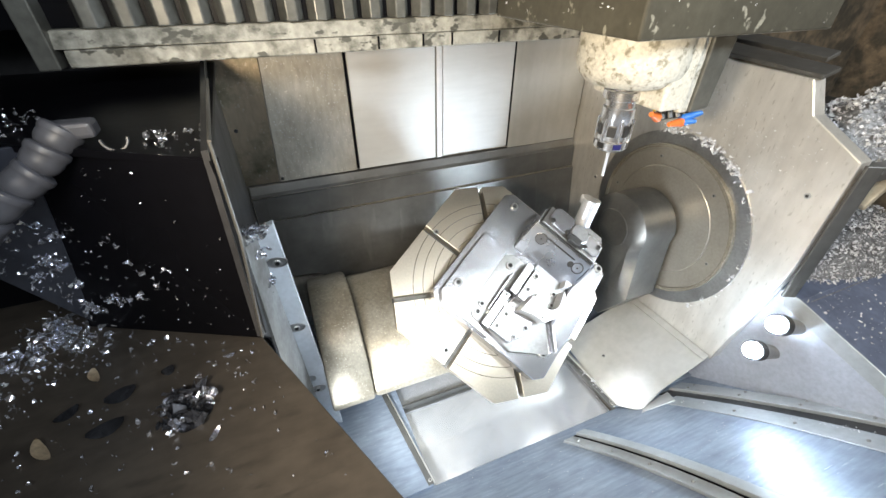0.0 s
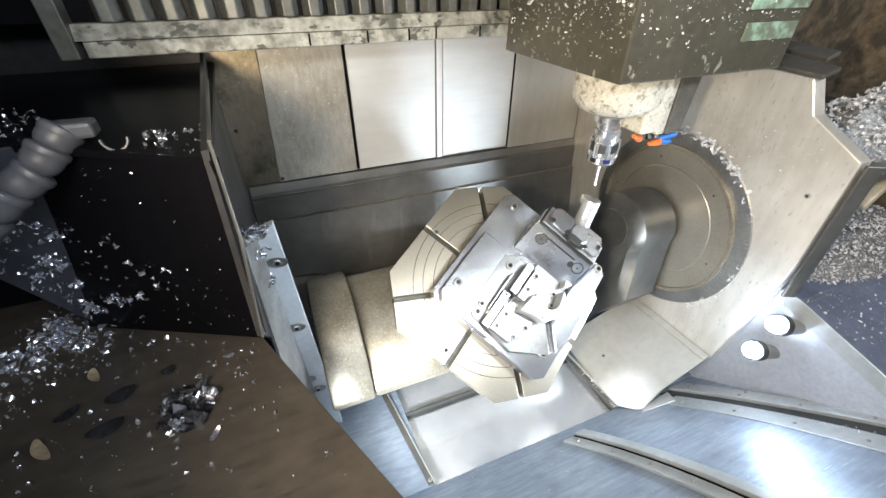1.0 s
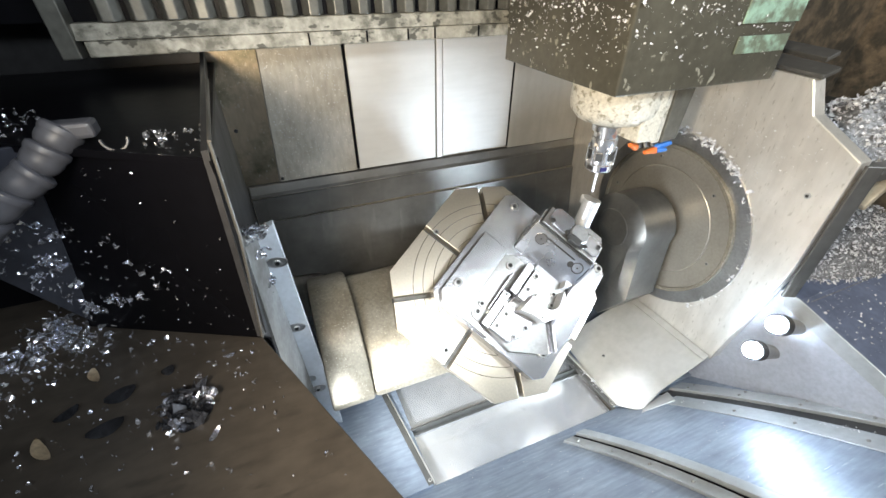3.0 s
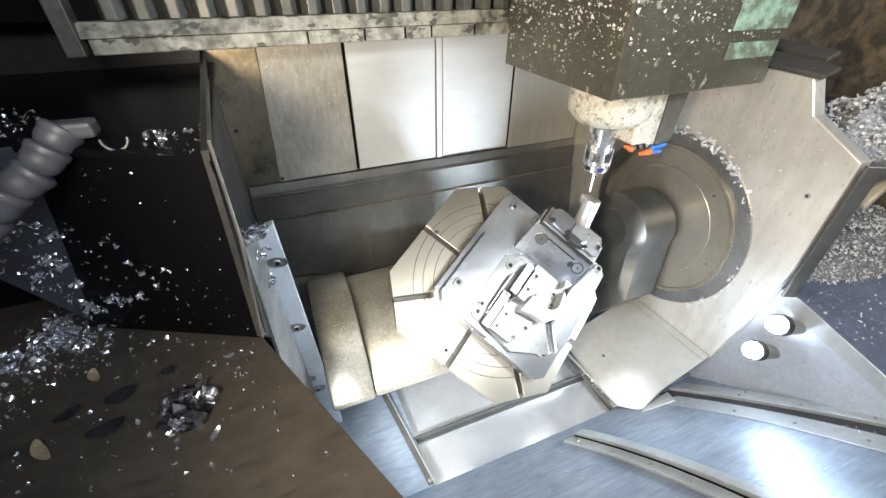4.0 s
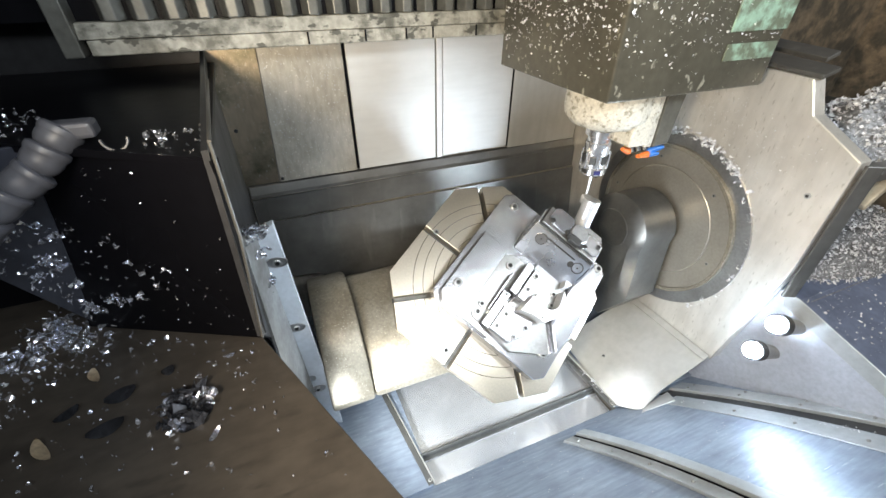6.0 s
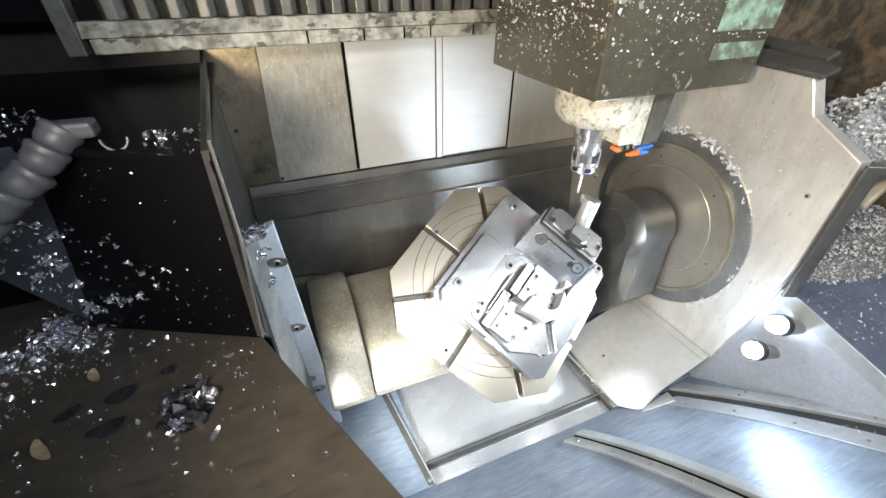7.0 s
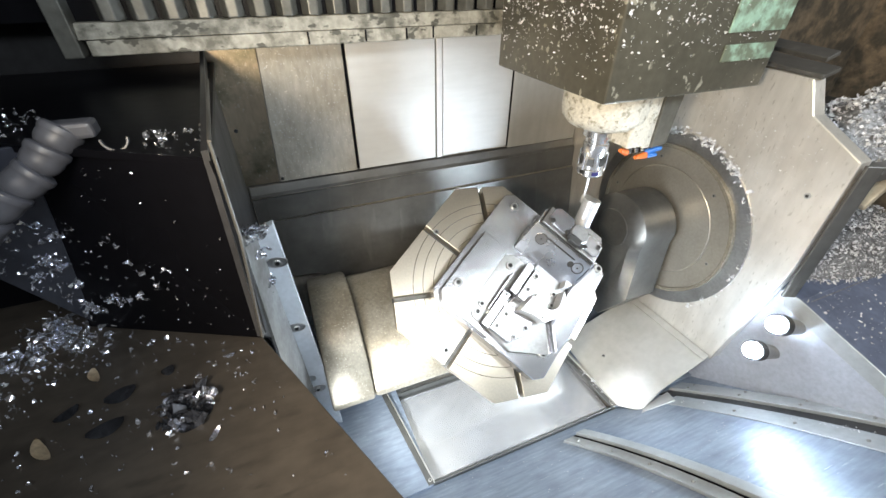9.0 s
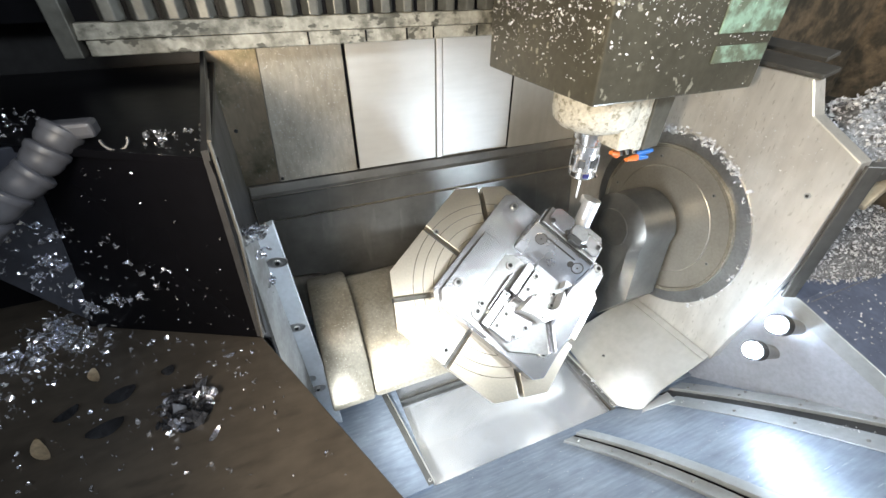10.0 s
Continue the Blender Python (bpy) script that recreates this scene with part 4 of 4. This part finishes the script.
chips("metal_chips", 420, scatter([(-0.69, 0.03, S1, 0.07, 3), (-0.66, 0.0, S1, 0.05, 2), (-0.72, -0.05, S1, 0.06, 1.5)]), 0.009, "tangled bright chips lying in the corner of the sill", mat=CHIP_DARK, tumble=1.0, seed=3)
chips("metal_chips", 60, scatter([(-0.516, -0.158, S1 + 0.004, 0.034, 3), (-0.525, -0.17, S1, 0.03, 1)]), 0.019, "heap of large dull flakes on the sill", mat=CHIP_GREY, seed=41, wide=1.6, tumble=1.0)
chips("metal_chips", 50, scatter([(-0.510, -0.158, S1 + 0.006, 0.03, 3), (-0.525, -0.17, S1, 0.03, 1)]), 0.011, "bright curled chips in the heap on the sill", mat=CHIP_DARK, seed=4, wide=1.5, tumble=1.0)
chips("metal_chips", 9, scatter([(-0.650, -0.163, S1, 0.035, 1), (-0.62, -0.075, S1, 0.03, 1), (-0.59, -0.157, S1, 0.03, 1), (-0.72, -0.06, S1, 0.04, 2)]), 0.017, "large flat curled chips on the sill", mat=CHIP_DARK, seed=5, wide=1.6)
SLOPE_N = (Vector((-0.601, 0.0180, 0.36)) - Vector((-0.6495, 0.0313, 0.1035))).cross(Vector((-0.745, -0.0217, 0.36)) - Vector((-0.6495, 0.0313, 0.1035))).normalized()
SLOPE_N = SLOPE_N if SLOPE_N.y < 0 else -SLOPE_N
def flecks(spots, normal):
    """Clusters lying in a steep plane: (x, y, z, spread, weight)."""
    side = normal.cross(Vector((0, 0, 1))).normalized()
    up = side.cross(normal)
    total = sum(w for *_, w in spots)
    def at(rnd):
        k = rnd.random() * total
        for x, y, z, spread, w in spots:
            k -= w
            if k <= 0:
                break
        return Vector((x, y, z)) + side * rnd.gauss(0, spread) + up * rnd.gauss(0, spread * 0.6) + normal * 0.002, normal
    return at
chips("metal_chips", 250, flecks([(-0.6457, 0.0204, 0.2232, 0.007, 3), (-0.6395, 0.0235, 0.21, 0.004, 2), (-0.638, 0.0313, 0.1355, 0.006, 3), (-0.665, 0.0168, 0.2046, 0.004, 1), (-0.636, 0.0184, 0.271, 0.005, 1.5), (-0.627, 0.023, 0.251, 0.006, 1.5), (-0.658, 0.012, 0.27, 0.008, 2), (-0.6355, 0.0277, 0.18, 0.006, 2)], SLOPE_N), 0.0082, "clusters of bright curled chips clinging to the slate panel", mat=CHIP_WET, seed=6, wide=1.3, tumble=1.0)
chips("metal_chips", 110, on_quad((-0.648, 0.027, 0.12), (-0.685, 0.007, 0.22), (-0.70, -0.009, 0.34), (-0.61, 0.016, 0.34)), 0.0075, "bright chips clinging to the slate panel", mat=CHIP_WET, seed=61, tumble=0.9)
FACE_N = Vector((-0.45, -0.89, 0.02)).normalized()
chips("metal_chips", 80, flecks([(-0.5917, -0.006, 0.1645, 0.009, 3), (-0.561, -0.022, 0.172, 0.006, 1.5), (-0.629, 0.013, 0.1455, 0.007, 2), (-0.53, -0.035, 0.20, 0.02, 1), (-0.57, -0.015, 0.24, 0.03, 1)], FACE_N), 0.009, "bright chips clinging low on the black panel", mat=CHIP_WET, seed=62, wide=1.3, tumble=1.0)
chips("metal_chips", 130, scatter([(-0.697, 0.040, S1, 0.022, 3), (-0.684, 0.02, S1, 0.02, 2), (-0.715, 0.0, S1, 0.03, 1.5), (-0.74, 0.0, S1, 0.04, 2)]), 0.012, "tangled large chips piled in the corner of the sill", mat=CHIP_WET, seed=63, wide=1.4, tumble=1.1)
chips("metal_chips", 90, on_quad((-0.70, 0.19, 0.366), (-0.62, 0.13, 0.366), (-0.605, 0.03, 0.366), (-0.66, 0.03, 0.366)), 0.006, "dusty chips lying at the back of the black shelf", mat=CHIP_DARK, seed=64, tumble=1.0)
chips("metal_chips", 110, on_quad((-0.437, -0.082, 0.11), (-0.42, -0.103, 0.35), (-0.6, 0.015, 0.35), (-0.655, 0.026, 0.11)), 0.0045, "few chips clinging to the black panel", mat=CHIP_DARK, seed=7)
chips("metal_chips", 60, on_quad((-0.42, -0.09, 0.364), (-0.425, 0.0, 0.364), (-0.49, 0.0, 0.364), (-0.48, -0.05, 0.364)), 0.009, "chips lying on the black shelf", mat=CHIP_DARK, seed=8)
chips("metal_chips", 170, scatter([(-0.425, 0.030, 0.20, 0.026, 3), (-0.424, 0.03, 0.165, 0.018, 1)], (0.3, -0.6, 0.6)), 0.012, "clump of chips on top of the flange", mat=CHIP_DARK, seed=9)
chips("metal_chips", 90, on_quad((-0.4205, 0.046, 0.17), (-0.4035, 0.046, -0.26), (-0.438, 0.002, -0.23), (-0.434, 0.002, 0.2)), 0.006, "chips lying on the folded flange sheet", mat=CHIP_DARK, seed=10)
chips("metal_chips", 70, scatter([(-0.424, 0.035, 0.105, 0.012, 1)], (0.3, -0.6, 0.6)), 0.011, "curled chip clump on the flange sheet", mat=CHIP_DARK, seed=11)


def on_ring(rnd):
    a = radians(rnd.choice((rnd.gauss(80, 6), rnd.gauss(104, 7), rnd.gauss(122, 6), rnd.uniform(70, 225))))
    r = 0.205 + rnd.random() * 0.016
    return Vector((X_R - 0.003 - 0.012 * rnd.random(), DISC_Y + r * math.cos(a), DISC_Z + r * math.sin(a))), (-0.6, 0, 0.8)


chips("metal_chips", 330, on_ring, 0.0115, "chips caught round the edge of the bearing plate", seed=12)
chips("metal_chips", 60, on_quad((0.21, 0.08, -0.338), (0.236, -0.15, -0.338), (0.25, -0.15, -0.338), (0.224, 0.08, -0.338)), 0.0055, "chips lying along the conveyor rail", seed=13)
chips("metal_chips", 420, on_quad(chute(-0.24, -0.165, 0.001), chute(0.4, -0.165, 0.001), chute(0.45, -0.42, 0.001), chute(-0.2, -0.42, 0.001)), 0.0022, "tiny chips scattered over the chute", seed=14)
chips("metal_chips", 60, on_quad(chute(0.372, -0.21, 0.004), chute(0.385, -0.21, 0.004), chute(0.455, -0.45, 0.004), chute(0.44, -0.45, 0.004)), 0.004, "chips lying in the gap of the chute", seed=15)
chips("metal_chips", 520, on_quad((-0.375, Y_B - 0.006, 0.11), (-0.21, Y_B - 0.006, 0.11), (-0.21, Y_B - 0.006, 0.40), (-0.36, Y_B - 0.006, 0.40)), 0.0028, "tiny chips stuck to the rear panel", seed=16)
chips("metal_chips", 260, on_quad((-0.455, Y_B - 0.002, 0.30), (-0.378, Y_B - 0.002, 0.30), (-0.372, Y_B - 0.002, 0.42), (-0.455, Y_B - 0.002, 0.42)), 0.0036, "tiny chips stuck to the corner plate", mat=CHIP_GOLD_LIT, seed=17)
chips("metal_chips", 330, on_quad((X_R - 0.001, 0.12, 0.35), (X_R - 0.001, -0.19, 0.28), (X_R - 0.001, -0.17, 0.15), (X_R - 0.001, 0.06, 0.26), 1.2), 0.0042, "tiny chips stuck to the bearing wall", seed=18)


def mound(cx, cy, cz, rx, ry, height, seed):
    def z_at(u, v):
        d = math.hypot(u, v)
        return height * max(0.0, 1 - d * d) * (0.8 + 0.4 * noise.noise((u * 3 + seed, v * 3, 0)))
    def at(rnd):
        a, r = rnd.uniform(0, 6.283), rnd.random() ** 0.55 * 1.08
        u, v = r * math.cos(a), r * math.sin(a)
        return Vector((cx + rx * u, cy + ry * v, cz + z_at(u, v))), (u * 0.4, v * 0.4 - 0.2, 1)
    bm = bmesh.new()
    n = 24
    grid = [[bm.verts.new((cx + rx * (2 * i / n - 1), cy + ry * (2 * j / n - 1), cz - 0.003 + z_at(2 * i / n - 1, 2 * j / n - 1) * 0.96)) for j in range(n + 1)] for i in range(n + 1)]
    for i in range(n):
        for j in range(n):
            bm.faces.new((grid[i][j], grid[i + 1][j], grid[i + 1][j + 1], grid[i][j + 1]))
    return bm, at


for cx, cy, cz, rx, ry, hh, n, size, lab in ((0.70, -0.12, 0.246, 0.19, 0.10, 0.10, 3200, 0.010, "heap of bright aluminium chips on the dark ledge"),
                                             (0.80, -0.14, -0.007, 0.28, 0.12, 0.07, 6200, 0.0078, "heap of bright aluminium chips on the side shelf")):
    bm, at = mound(cx, cy, cz, rx, ry, hh, cx * 7)
    core = tagged(link_bm("chip_heap", bm, CHIP_CORE, None, "", True), lab, "metal chips", kind="stuff")
    chips("loose_chips", n, at, size, lab, core, seed=int(cx * 100))
chips("metal_chips", 220, on_quad((0.51, -0.245, -0.006), (0.51, -0.42, -0.052), (0.75, -0.42, -0.052), (0.75, -0.245, -0.006)), 0.006, "chips scattered over the side shelf", seed=21)

# chips that ride on the milling head
def head_face(y_left):
    def at(rnd):
        z = 0.37 + 0.12 * rnd.random() ** 0.7 + (0.10 * rnd.random())
        if y_left:
            return Vector((0.0888, -0.07 + 0.30 * rnd.random(), z)) - HEAD_BASE, (-1, 0.1, 0.1)
        return Vector((0.095 + 0.31 * rnd.random(), -0.0765, z)) - HEAD_BASE, (0, -1, 0)
    return at
chips("clinging_chips", 1000, head_face(True), 0.0056, "bright chips clinging to the housing", head, seed=31)
chips("clinging_chips", 560, head_face(False), 0.0048, "bright chips clinging to the housing", head, seed=32)
chips("clinging_chips", 18, head_face(False), 0.011, "large chips clinging to the housing", head, seed=33)

# screws on the sheet walls
apron = bpy.data.objects["apron_lower"]
screw(wr, Matrix.Translation((X_R, -0.185, 0.1935)) @ UP_X, 0.005, mat=VISE)
screw(wr, Matrix.Translation((X_R, 0.30, 0.02)) @ UP_X, 0.005, mat=VISE)
FACE_FRONT = Matrix.Rotation(radians(90), 4, "X")
wall_b = bpy.data.objects["wall_back"]
for x, y, z in ((-0.446, Y_B - 0.001, 0.226), (-0.378, Y_B - 0.0052, 0.105)):
    screw(wall_b, Matrix.Translation((x, y, z)) @ FACE_FRONT, 0.004)
screw(apron, Matrix.Translation((-0.392, 0.4035, -0.004)) @ FACE_FRONT, 0.005)
chute_r = bpy.data.objects["chute_right"]
screw(chute_r, Matrix.Translation((0.30, -0.04, -0.3165)) @ Matrix.Rotation(radians(-25), 4, "Y"), 0.004, mat=VISE)


# ---- movement ----
def motions():
    walk(head, [(t, Matrix.Translation(HEAD_BASE + Vector(v))) for t, v in HEAD_ROWS])
    walk(beam, [(t, Matrix.Translation(BEAM_BASE + Vector((0, v[1], 0)))) for t, v in HEAD_ROWS])
    walk(belt, [(0.0, pose(0, 0, -0.3615)), (10.0, pose(0, -0.208, -0.3615))])


HEAD_ROWS = [
    (0.0, (-0.070, -0.080, 0.081)), (0.2, (-0.032, -0.038, 0.081)), (0.4, (-0.003, -0.004, 0.079)), (0.5, (-0.001, 0.0, 0.068)),
    (0.6, (-0.001, 0.0, 0.040)), (0.7, (-0.001, 0.0, 0.032)), (0.9, (-0.001, 0.0, 0.031)), (1.0, (-0.001, 0.0, 0.015)),
    (1.1, (-0.001, 0.0, 0.001)), (1.5, (0.0, 0.0, 0.0)), (2.0, (-0.001, 0.0, -0.003)), (2.5, (-0.001, 0.0, 0.001)),
    (4.0, (0.0154, 0.0256, -0.0145)), (4.5, (0.0125, 0.0219, -0.0145)), (5.0, (0.0101, 0.0177, -0.0145)), (5.5, (0.0078, 0.0134, -0.0145)),
    (7.0, (-0.0095, 0.0315, -0.0147)), (7.5, (-0.0080, 0.0270, -0.0142)), (8.0, (-0.0066, 0.0232, -0.0147)), (8.5, (-0.0070, 0.0177, -0.0142)),
    (9.0, (-0.0050, 0.0163, -0.0150)), (9.1, (-0.0050, 0.0160, -0.0150)), (9.2, (-0.0100, 0.0310, -0.0146)), (9.6, (-0.0100, 0.0314, -0.0146)), (9.7, (-0.0210, 0.0300, -0.0147)), (10.0, (-0.0264, 0.0152, -0.0155))]
motions()
